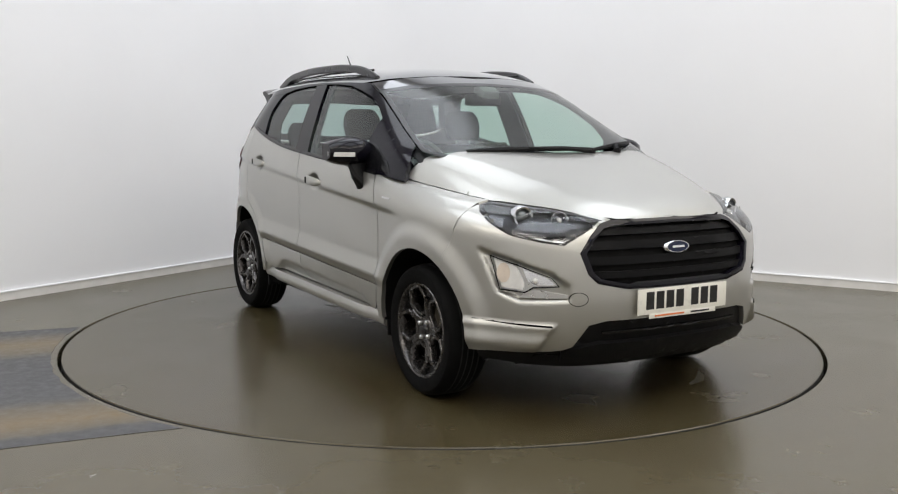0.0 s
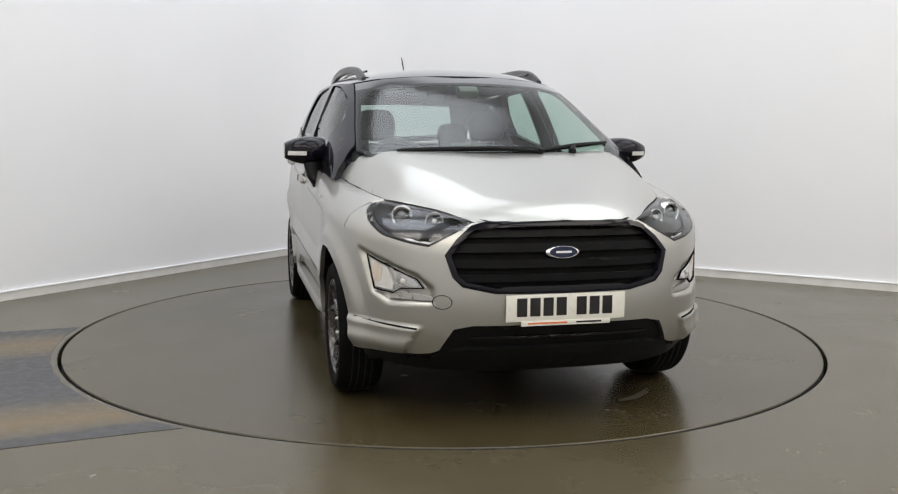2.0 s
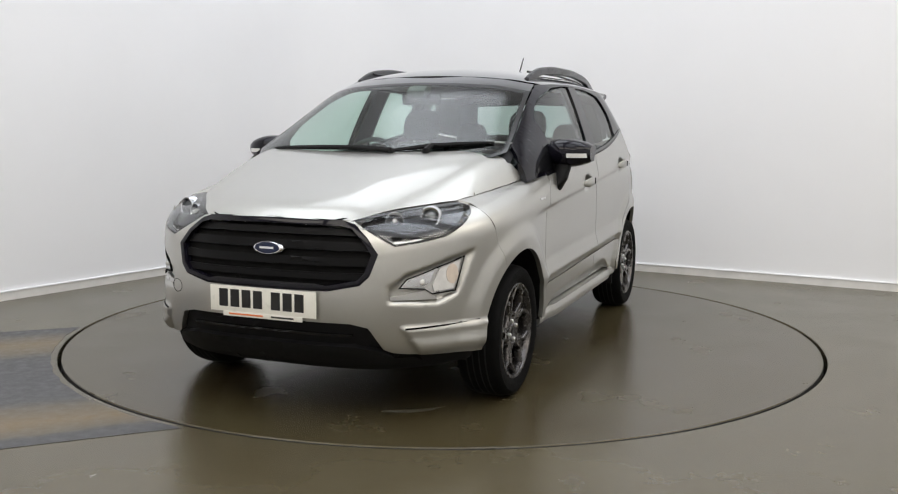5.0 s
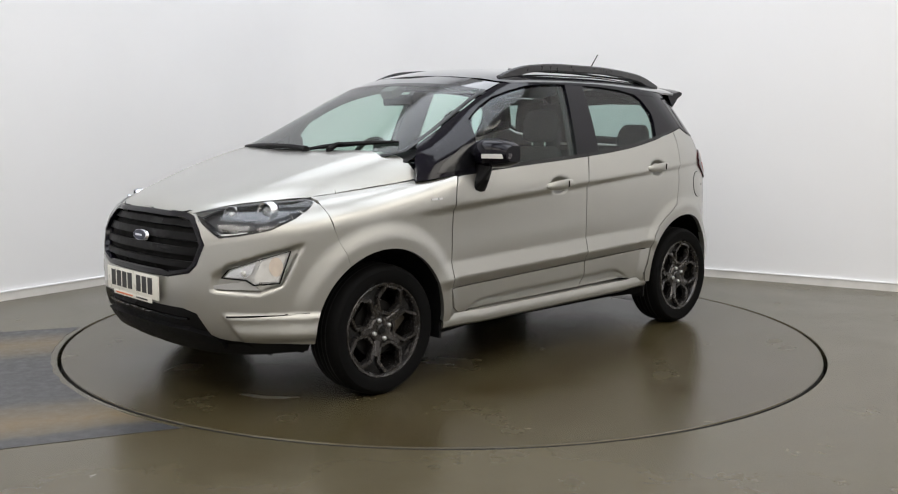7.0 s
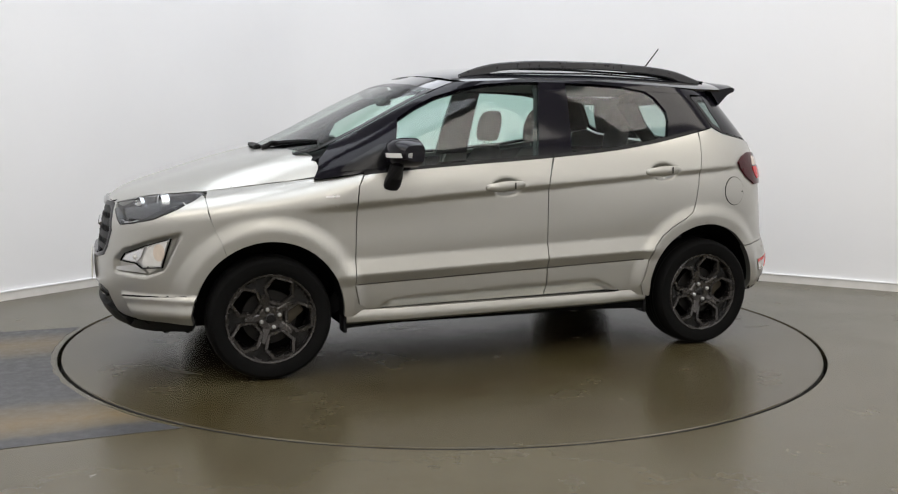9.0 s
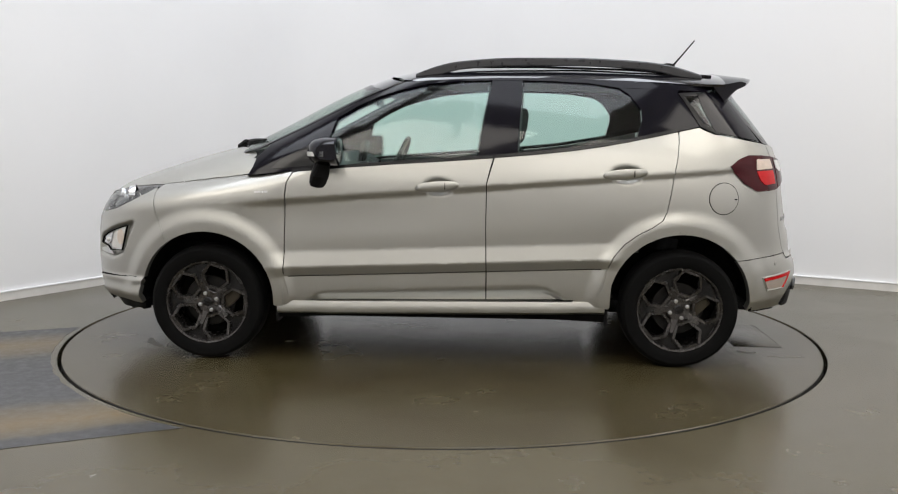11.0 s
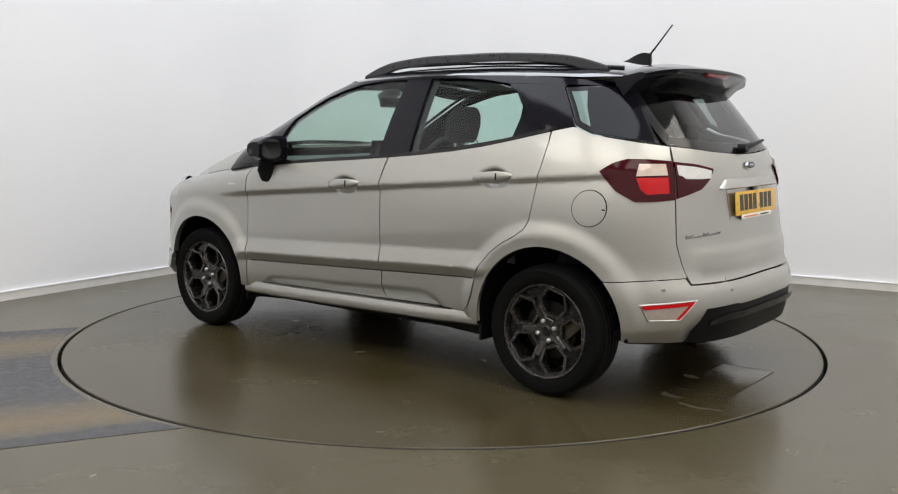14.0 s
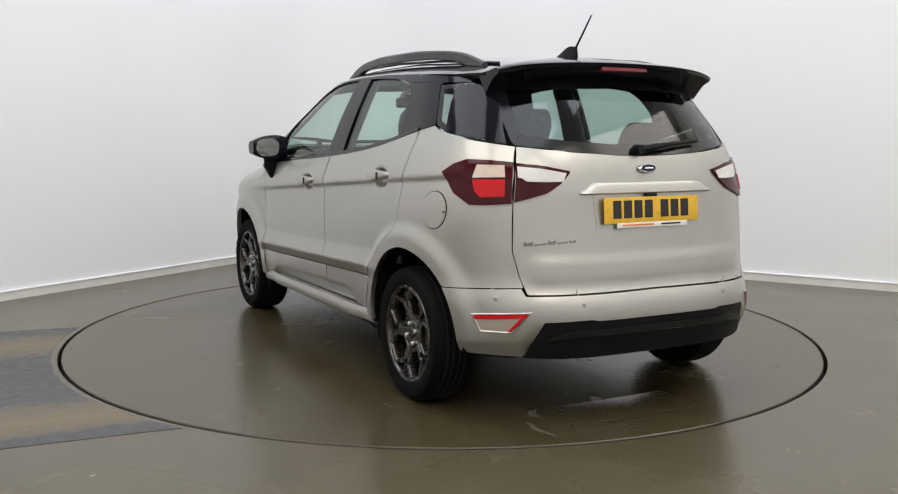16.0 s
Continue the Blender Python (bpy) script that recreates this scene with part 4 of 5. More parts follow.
OUTER_TAIL = [(1.506, 0.820, 1.063), (1.56, 0.795, 1.100), (1.61, 0.750, 1.120), (1.69, 0.68, 1.118), (-tail_x(0.606, 1.110), 0.606, 1.110), (-tail_x(0.633, 0.938), 0.633, 0.938), (1.72, 0.70, 0.930), (1.655, 0.757, 0.928), (1.58, 0.80, 0.975)]
INNER_TAIL = [(0.603, 1.108), (0.50, 1.096), (0.392, 1.074), (0.398, 1.060), (0.44, 1.020), (0.497, 0.982), (0.629, 0.942)]
tails = pair("tail_lamp", skin(turned(OUTER_TAIL), tail_map, 0.025, TAIL_S, gap=0.002, proud=0.010, depth=0.03), DARKRED, CAR2, "dark red tail lamp with clear and bright red sections")
pair("reversing_lens", skin(turned([(1.650, 0.722, 1.098), (1.735, 0.634, 1.098), (1.752, 0.640, 1.044), (1.646, 0.742, 1.040)]), tail_map, 0.03, TAIL_S, proud=0.013, depth=0.006), plain("clear_red_tint", (0.62, 0.50, 0.42), 0.15, coat=1.0), tails)
pair("brake_lens", skin(turned([(1.646, 0.742, 1.036), (1.752, 0.640, 1.040), (1.766, 0.650, 0.966), (1.690, 0.722, 0.960), (1.668, 0.742, 0.985)]), tail_map, 0.03, TAIL_S, proud=0.013, depth=0.006), RED, tails, "bright red brake lens")
gate_tails = pair("gate_lamp", skin(INNER_TAIL, gate_map, 0.025, gap=0.002, proud=0.010, depth=0.025), DARKRED, (tailgate, tailgate), "dark red lamp on the tailgate")
pair("white_lens", skin([(0.600, 1.092), (0.50, 1.081), (0.412, 1.064), (0.430, 1.029), (0.50, 1.027), (0.575, 1.029), (0.588, 1.041), (0.604, 1.046)], gate_map, 0.03, gap=0.001, proud=0.013, depth=0.005), WHITELENS, gate_tails, "white reversing lens")
arch_rear = [(-x, body_y(x, z), z) for x, z in arc(ARCH_R, 141, 185, 7)]
DIFF = [(1.862, 0.615, 0.300), (1.925, 0.550, 0.455), (1.985, 0.35, 0.462), (1.99, 0.32, 0.455), (2.0, 0.0, 0.455)]
rear_half = [(1.96, 0.0, 0.567), (1.93, 0.40, 0.563), (1.865, 0.605, 0.561), (1.850, 0.622, 0.592), (1.70, 0.755, 0.580), (1.56, 0.828, 0.570)] + arch_rear + [(1.64, 0.785, 0.298), (1.75, 0.71, 0.296)] + DIFF


def rear_map(a, z):
    """The tail with the bumper's corners turned under along a raised edge."""
    p = tail_map(a, z)
    b = abs(a)
    edge = 0.366 - 0.064 * (b - 0.698) if b > 0.698 else 0.366 + (0.698 - b) * 0.91
    d = 0.026 * lin(0.0, 0.06, edge - z) * step(0.58, 0.66, b)
    return p - Vector((-math.cos(a), math.sin(a), 0)) * d


rb = skin(turned(rear_half), rear_map, 0.014, TAIL_S, gap=0.0008, depth=0.03)
whole = joined_halves(rb)
rear_bumper = obj("rear_bumper", whole, PAINT, car, "", 60)
obj("rear_apron", skin(both(turned(DIFF[::-1] + [(1.852, 0.618, 0.296), (1.90, 0.45, 0.290), (1.97, 0.0, 0.290)])), tail_map, 0.035, TAIL_S, proud=-0.010, depth=0.06), PLASTIC, rear_bumper, "matt black plastic diffuser")
obj("diffuser_rib", skin(both(turned([(2.0, 0.0, 0.425), (1.97, 0.42, 0.425), (1.93, 0.53, 0.40), (1.925, 0.535, 0.375), (1.97, 0.42, 0.390), (2.0, 0.0, 0.390)])), tail_map, 0.04, TAIL_S, proud=0.008, depth=0.03), GLOSSPL, rear_bumper)
REFL = [(1.705, 0.761, 0.471), (1.80, 0.69, 0.482), (1.887, 0.602, 0.493), (1.838, 0.657, 0.413), (1.732, 0.741, 0.409)]
refl = pair("rear_reflector", skin(turned(REFL), tail_map, 0.03, TAIL_S, gap=0.003, proud=0.004, depth=0.012), plain("smoked_clear", (0.36, 0.30, 0.26), 0.15, coat=1.0), (rear_bumper, rear_bumper), "reflector with red edge and clear lens")
pair("red_edge", skin(turned([(1.705, 0.761, 0.471), (1.80, 0.69, 0.482), (1.887, 0.602, 0.493), (1.838, 0.657, 0.413), (1.825, 0.668, 0.413), (1.865, 0.63, 0.473), (1.80, 0.69, 0.464), (1.712, 0.757, 0.454)]), tail_map, 0.03, TAIL_S, gap=0.001, proud=0.007, depth=0.004), RED, refl)
pair("bezel", frame_band(shrink(turned(REFL), -0.008, TAIL_S), tail_map, 0.009, TAIL_S, 0.006, 0.01, 0.03), PAINT, (rear_bumper, rear_bumper))
for pb, pz in ((0.80, 0.545), (0.42, 0.525)):
    for s in (1, -1):
        p = tail_map(pb * s, pz)
        obj("parking_sensor", ring_at([(0.0001, 0.003), (0.009, 0.003), (0.011, 0.0)], p, (p.x + 1.1, p.y, 0), 16), PAINT, rear_bumper)
# fuel flap on the car's left
fuel = obj("fuel_flap", skin([(-1.470 + 0.076 * math.cos(2 * math.pi * k / 32), 0.897 + 0.080 * math.sin(2 * math.pi * k / 32)) for k in range(32)], side_map, 0.03, gap=0.0, proud=0.0035, depth=0.004), PAINT, car, "round fuel flap")
obj("flap_seam", frame_band([(-1.470 + 0.080 * math.cos(2 * math.pi * k / 32), 0.897 + 0.084 * math.sin(2 * math.pi * k / 32)) for k in range(32)], side_map, 0.004, 1.0, 0.002, 0.004), SHELL, fuel)
obj("catch", box(bmesh.new(), (-1.535, body_y(-1.535, 0.893) + 0.003, 0.893), (0.014, 0.006, 0.006), bevel=0.001), SHELL, fuel)
for s in (1, -1):
    bm = skin([(0.985, 0.914), (0.915, 0.917), (0.915, 0.908), (0.985, 0.905)], side_map, 0.05, gap=0.0, proud=0.003, depth=0.003)
    bm2 = flipped(bm) if s < 0 else bm
    obj("wing_badge", bm2, BRIGHT, fenders[0 if s > 0 else 1], "small bright badge")

# ---- cabin: glass, black frames and roof
SCREEN_SIDE = [(0.706, 1.135), (0.700, 1.165), (0.676, 1.25), (0.652, 1.33), (0.628, 1.41), (0.610, 1.47), (0.600, 1.500)]
SCREEN_TOP = [(0.45, 1.487), (0.2, 1.503), (0.0, 1.508)]
screen_half = [(0.0, 1.095), (0.30, 1.095), (0.55, 1.100), (0.66, 1.112)] + SCREEN_SIDE[:-2] + [(0.613, 1.458)] + SCREEN_TOP
windscreen = obj("windscreen", skin(both(screen_half), screen_map, 0.025, gap=0.004, depth=0.006), SCREENGLASS, car, "clear raked windscreen")
obj("windscreen_seal", frame_band(both(screen_half), screen_map, 0.018, 1.0, 0.0015, 0.008), GLOSSPL, windscreen)
pillar_front = [(screen_x(y + 0.004, z), z) for y, z in SCREEN_SIDE]
frame_outline = ([(1.035, 0.994), (1.010, 1.04), (0.995, 1.09)] + pillar_front[1:] + [(0.03, 1.510), (-0.3, 1.521), (-0.6, 1.521), (-1.0, 1.507), (-1.30, 1.484), (-1.45, 1.470)]
                 + [(-1.40, 1.452), (-1.22, 1.458), (-1.0, 1.466), (-0.93, 1.468), (-0.777, 1.492), (-0.60, 1.502), (-0.42, 1.506), (-0.266, 1.506), (-0.10, 1.502), (0.078, 1.487), (0.22, 1.455), (0.347, 1.418), (0.46, 1.365), (0.567, 1.300), (0.600, 1.18), (0.612, 1.045), (0.785, 1.023)])
frames = pair("window_frame", skin(frame_outline, cabin_map, 0.016, gap=0.001, depth=0.03), BLACK, CAR2, "gloss black pillar and roof frame", 80)
pair("quarter_light", skin([(0.905, 1.030), (0.86, 1.075), (0.690, 1.165), (0.640, 1.175), (0.645, 1.052)], cabin_map, 0.02, gap=0.0, proud=0.0025, depth=0.004), GLOSSPL, frames, "small black-edged quarter light", 80)
b_outline = [(-0.262, 1.507), (-0.425, 1.507), (-0.412, 1.30), (-0.398, 1.109), (-0.190, 1.094), (-0.222, 1.30)]
pair("b_pillar", skin(b_outline, cabin_map, 0.04, gap=0.001, proud=-0.001, depth=0.03), BLACK, CAR2)
c_outline = [(-0.93, 1.468), (-0.985, 1.432), (-1.043, 1.355), (-1.045, 1.30), (-1.020, 1.197), (-1.10, 1.213), (-1.236, 1.243), (-1.346, 1.266), (-1.30, 1.35), (-1.240, 1.442), (-1.25, 1.459), (-1.10, 1.463)]
pair("c_pillar", skin(c_outline, cabin_map, 0.018, gap=0.001, depth=0.03), BLACK, CAR2)
front_glass = [(0.566, 1.298), (0.46, 1.362), (0.347, 1.414), (0.22, 1.452), (0.078, 1.484), (-0.10, 1.499), (-0.266, 1.503), (-0.224, 1.30), (-0.193, 1.096), (0.213, 1.068), (0.61, 1.040), (0.598, 1.18)]
pair("side_window", skin(front_glass, cabin_map, 0.05, gap=0.001, proud=-0.010, depth=0.004), CLEAR, doors["front"], "clear side window")
rear_glass = [(-0.424, 1.504), (-0.60, 1.499), (-0.777, 1.489), (-0.93, 1.464), (-0.985, 1.428), (-1.041, 1.352), (-1.043, 1.30), (-1.018, 1.194), (-0.978, 1.189), (-0.684, 1.141), (-0.400, 1.110), (-0.412, 1.30)]
pair("side_window", skin(rear_glass, cabin_map, 0.05, gap=0.001, proud=-0.010, depth=0.004), CLEAR, doors["rear"], "clear side window")
pair("pillar_trim", skin(b_outline, cabin_map, 0.05, gap=-0.01, proud=-0.045, depth=0.01), DASH, CAR2, "dark inner pillar trim")
pair("door_trim", skin([(0.62, 0.60), (0.60, 1.035), (-0.20, 1.085), (-0.22, 0.60)], cabin_map, 0.08, proud=-0.075, depth=0.01), DASH, doors["front"], "dark inner door lining")
pair("door_trim", skin([(-0.40, 0.60), (-0.40, 1.100), (-1.00, 1.170), (-1.05, 0.60)], cabin_map, 0.08, proud=-0.075, depth=0.01), DASH, doors["rear"], "dark inner door lining")
# black strips along the waist
pair("waist_seal", skin([(0.785, 1.012), (0.785, 1.028), (0.5, 1.056), (0.213, 1.079), (-0.274, 1.112), (-0.274, 1.096), (0.213, 1.062), (0.5, 1.041)], cabin_map, 0.05, gap=0.0, proud=0.006, depth=0.02), GLOSSPL, doors["front"])
pair("waist_seal", skin([(-0.28, 1.097), (-0.28, 1.113), (-0.684, 1.153), (-0.978, 1.201), (-1.225, 1.252), (-1.228, 1.238), (-0.978, 1.184), (-0.684, 1.136)], cabin_map, 0.05, gap=0.0, proud=0.006, depth=0.02), GLOSSPL, doors["rear"])
quarter_glass = [(-1.244, 1.443), (-1.30, 1.355), (-1.350, 1.270), (-1.39, 1.250), (-1.435, 1.231), (-1.55, 1.211), (-1.64, 1.196), (-1.698, 1.186), (-1.62, 1.29), (-1.545, 1.39), (-1.500, 1.448), (-1.40, 1.452)]
pair("quarter_window", skin(quarter_glass, cabin_map, 0.02, gap=0.002, depth=0.006), DARKGLASS, CAR2, "dark tinted rear quarter window")
pair("quarter_seal", frame_band(quarter_glass, cabin_map, 0.022, 1.0, 0.001, 0.01), GLOSSPL, CAR2)
inner_pillar = [(-1.43, 1.238), (-1.55, 1.216), (-1.68, 1.195), (-1.58, 1.34), (-1.505, 1.44), (-1.345, 1.445), (-1.37, 1.36)]
pair("d_pillar", skin(inner_pillar, cabin_map, 0.02, gap=0.0, proud=0.0022, depth=0.004), BLACK, CAR2, "gloss black cover on the rear quarter window")
back_half = [(0.0, 1.138), (0.14, 1.141), (0.36, 1.154), (0.582, 1.180), (0.590, 1.20), (0.585, 1.32), (0.560, 1.448), (0.55, 1.462), (0.0, 1.480)]
back = obj("rear_window", skin(both(back_half), back_map, 0.04, gap=0.002, depth=0.006), DARKGLASS, tailgate, "tinted rear window with wiper")
obj("rear_window_border", frame_band(both(back_half), back_map, 0.045, 1.0, 0.001, 0.008), GLOSSPL, back)

pair("gate_pillar", skin([(0.42, 1.15), (0.575, 1.18), (0.585, 1.30), (0.555, 1.455), (0.40, 1.465), (0.45, 1.30)], back_map, 0.05, proud=-0.03, depth=0.01), SHELL, (back, back))
roof_half = [(0.335, 0.0), (0.325, 0.2), (0.29, 0.42), (0.225, 0.565), (0.13, 0.635), (0.0, 0.652), (-0.3, 0.662), (-0.6, 0.662), (-1.0, 0.655), (-1.30, 0.640), (-1.50, 0.61), (-1.56, 0.50), (-1.57, 0.0)]
roof = obj("roof", skin(both_y(roof_half), roof_map, 0.025, depth=0.012), ROOF, car, "gloss black roof")
header_half = SCREEN_TOP[::-1] + [(0.613, 1.458), (0.605, 1.485), (0.600, 1.500), (0.45, 1.526), (0.2, 1.545), (0.0, 1.550)]
obj("roof_front", skin(both(header_half), screen_map, 0.02, gap=0.0, depth=0.012), ROOF, roof)
lining_half = [(0.20, 0.0), (0.10, 0.50), (-0.02, 0.59), (-0.6, 0.62), (-1.2, 0.60), (-1.50, 0.52), (-1.50, 0.0)]
bm = skin(both_y(lining_half), roof_map, 0.08, proud=-0.045, depth=0.0)
obj("headlining", bm, LINING, roof, "pale grey headlining")
for s in (1, -1):
    bm = bmesh.new()
    tube(bm, [(0.04, 0.505 * s, 1.584), (-0.5, 0.535 * s, 1.586), (-1.0, 0.530 * s, 1.572), (-1.45, 0.50 * s, 1.540)], 0.007, 6)
    obj("roof_channel", bm, GLOSSPL, roof)
# roof rails
for s in (1, -1):
    bm = bmesh.new()
    line = curve([(-1.39, 1.545), (-1.30, 1.574), (-1.20, 1.600), (-1.0, 1.621), (-0.7, 1.633), (-0.38, 1.633), (-0.07, 1.613), (0.06, 1.584), (0.16, 1.545)])
    rows = []
    for k in range(33):
        x = 0.16 - 1.55 * k / 32
        y = (0.566 - 0.03 * abs(x + 0.6) / 0.8) * s
        top = line(x)
        base = roof_z(x, abs(y)) - 0.006
        top = max(top, base + 0.010)
        raised = step(-1.30, -1.16, x) * step(0.06, -0.08, x)
        low = max(base, top - 0.044) * raised + base * (1 - raised)
        w = 0.016
        rows.append([bm.verts.new(q) for q in ((x, y - w * 0.8, low), (x, y - w, low + 0.004), (x, y - w * 0.9, top - 0.007), (x, y - w * 0.45, top), (x, y + w * 0.45, top), (x, y + w * 0.9, top - 0.007), (x, y + w, low + 0.004), (x, y + w * 0.8, low))])
    for r, q in zip(rows, rows[1:]):
        for k in range(8):
            bm.faces.new((r[k], r[(k + 1) % 8], q[(k + 1) % 8], q[k]))
    bm.faces.new(rows[0]), bm.faces.new(rows[-1][::-1])
    obj("roof_rail", outward(bm), plain("rail_black", (0.022, 0.022, 0.025), 0.3) if s > 0 else bpy.data.materials["rail_black"], car, "satin black roof rail")
# spoiler
rows = []
bm = bmesh.new()
for k in range(29):
    y = -0.60 + 1.2 * k / 28
    e = abs(y) / 0.60
    tip = -1.715 + 0.10 * e ** 3
    z = 1.549 - 0.024 * e ** 2 - 0.016 * e ** 8
    root = -1.44
    drop = 0.055 + 0.075 * step(0.62, 0.80, e) * (1 - step(0.93, 1.0, e))
    under = z - 0.075 - 0.035 * step(0.55, 0.8, e)
    rows.append([bm.verts.new(q) for q in ((root, y, roof_z(root, y) - 0.015), (-1.52, y, roof_z(-1.52, y) + 0.003), (tip + 0.03, y, z), (tip, y, z - 0.008), (tip + 0.004, y, z - 0.024), (tip + 0.05, y, z - 0.045), (tip + 0.115, y, under), (-1.50, y, under + 0.01))])
for r, q in zip(rows, rows[1:]):
    for k in range(8):
        bm.faces.new((r[k], r[(k + 1) % 8], q[(k + 1) % 8], q[k]))
bm.faces.new(rows[0]), bm.faces.new(rows[-1][::-1])
spoiler = obj("spoiler", outward(bm), BLACK, tailgate, "gloss black roof spoiler", 40)
obj("brake_light", box(bmesh.new(), (-1.694, 0.0, 1.512), (0.03, 0.25, 0.020), Matrix.Rotation(radians(18), 4, "Y"), bevel=0.004), plain("brake_dark_red", (0.16, 0.012, 0.018), 0.2), spoiler, "dark red high brake light")
# rear wiper
bm = bmesh.new()
tube(bm, [(back_map(0.02, 1.165).x - 0.03, 0.02, 1.165), (back_map(-0.12, 1.185).x - 0.04, -0.12, 1.183), (back_map(-0.34, 1.20).x - 0.028, -0.34, 1.20)], [0.018, 0.012, 0.007], 8)
rear_wiper = obj("rear_wiper", outward(bm), PLASTIC, tailgate)
bm = bmesh.new()
tube(bm, [(back_map(0.0, 1.16).x - 0.005, 0.03, 1.160), (back_map(0.0, 1.16).x - 0.045, 0.03, 1.164)], [0.026, 0.020], 12)
obj("wiper_pivot", outward(bm), PLASTIC, rear_wiper)
# aerial
bm = bmesh.new()
rows = []
for k in range(9):
    t = k / 8
    x = -1.18 - 0.16 * t
    hgt = 0.006 + 0.052 * math.sin(math.pi * min(1.0, t * 0.62)) ** 1.5
    w = 0.022 * (0.35 + 0.65 * math.sin(math.pi * (0.2 + 0.7 * t)))
    z0 = roof_z(x, 0) - 0.004
    rows.append([bm.verts.new(q) for q in ((x, -w, z0), (x, -w * 0.35, z0 + hgt), (x, w * 0.35, z0 + hgt), (x, w, z0))])
for r, q in zip(rows, rows[1:]):
    for k in range(4):
        bm.faces.new((r[k], r[(k + 1) % 4], q[(k + 1) % 4], q[k]))
bm.faces.new(rows[0]), bm.faces.new(rows[-1][::-1])
aerial = obj("aerial", outward(bm), PLASTIC, car, "short black roof aerial on a fin base")
obj("rod", outward(tube(bmesh.new(), [(-1.325, 0, 1.625), (-1.38, 0, 1.69), (-1.452, 0, 1.778)], [0.006, 0.0045, 0.0035], 8)), PLASTIC, aerial)

pair("pillar_foot", skin([(0.665, 1.105), (0.742, 1.100), (0.738, 1.135), (0.705, 1.170), (0.665, 1.135)], screen_map, 0.03, gap=0.0, proud=-0.022, depth=0.006), PLASTIC, CAR2)

# cowl and wipers
cowl_half = [(1.235, 0.0), (1.23, 0.25), (1.19, 0.45), (1.12, 0.60), (1.04, 0.70), (0.95, 0.72), (1.02, 0.60), (1.10, 0.40), (1.14, 0.2), (1.15, 0.0)]
obj("cowl", skin(both_y(cowl_half), lambda x, y: Vector((x, y, hood_z(min(x, 1.2), y) - 0.028)), 0.05, gap=0, depth=0.01), PLASTIC, car)


def wiper(y0, z0, y1, z1, yp):
    """A wiper at rest on the windscreen's foot: blade, arm and pivot."""
    bm = bmesh.new()
    pts = []
    for k in range(9):
        t = k / 8
        y, z = y0 + (y1 - y0) * t, z0 + (z1 - z0) * t
        pts.append((screen_x(y, z) + 0.020, y, z + 0.006 * math.sin(math.pi * t)))
    tube(bm, pts, [0.006, 0.010, 0.012, 0.013, 0.014, 0.013, 0.012, 0.010, 0.006], 6)
    thing = obj("wiper", outward(bm), PLASTIC, car, "black windscreen wiper")
    m = Vector(pts[4])
    bm = bmesh.new()
    tube(bm, [(screen_x(yp, 1.13) + 0.02, yp, 1.142), m + Vector((0.03, (yp - m.y) * 0.5, 0.004)), m + Vector((0.012, 0, 0.004))], [0.016, 0.012, 0.009], 6)
    obj("wiper_arm", outward(bm), PLASTIC, thing)
    bm = bmesh.new()
    tube(bm, [(screen_x(yp, 1.13) + 0.02, yp, 1.110), (screen_x(yp, 1.13) + 0.02, yp, 1.150)], 0.020, 10)
    obj("wiper_cap", outward(bm), PLASTIC, thing)
    return thing


wiper(-0.53, 1.142, 0.12, 1.146, 0.18)
wiper(0.16, 1.138, 0.635, 1.182, 0.36)

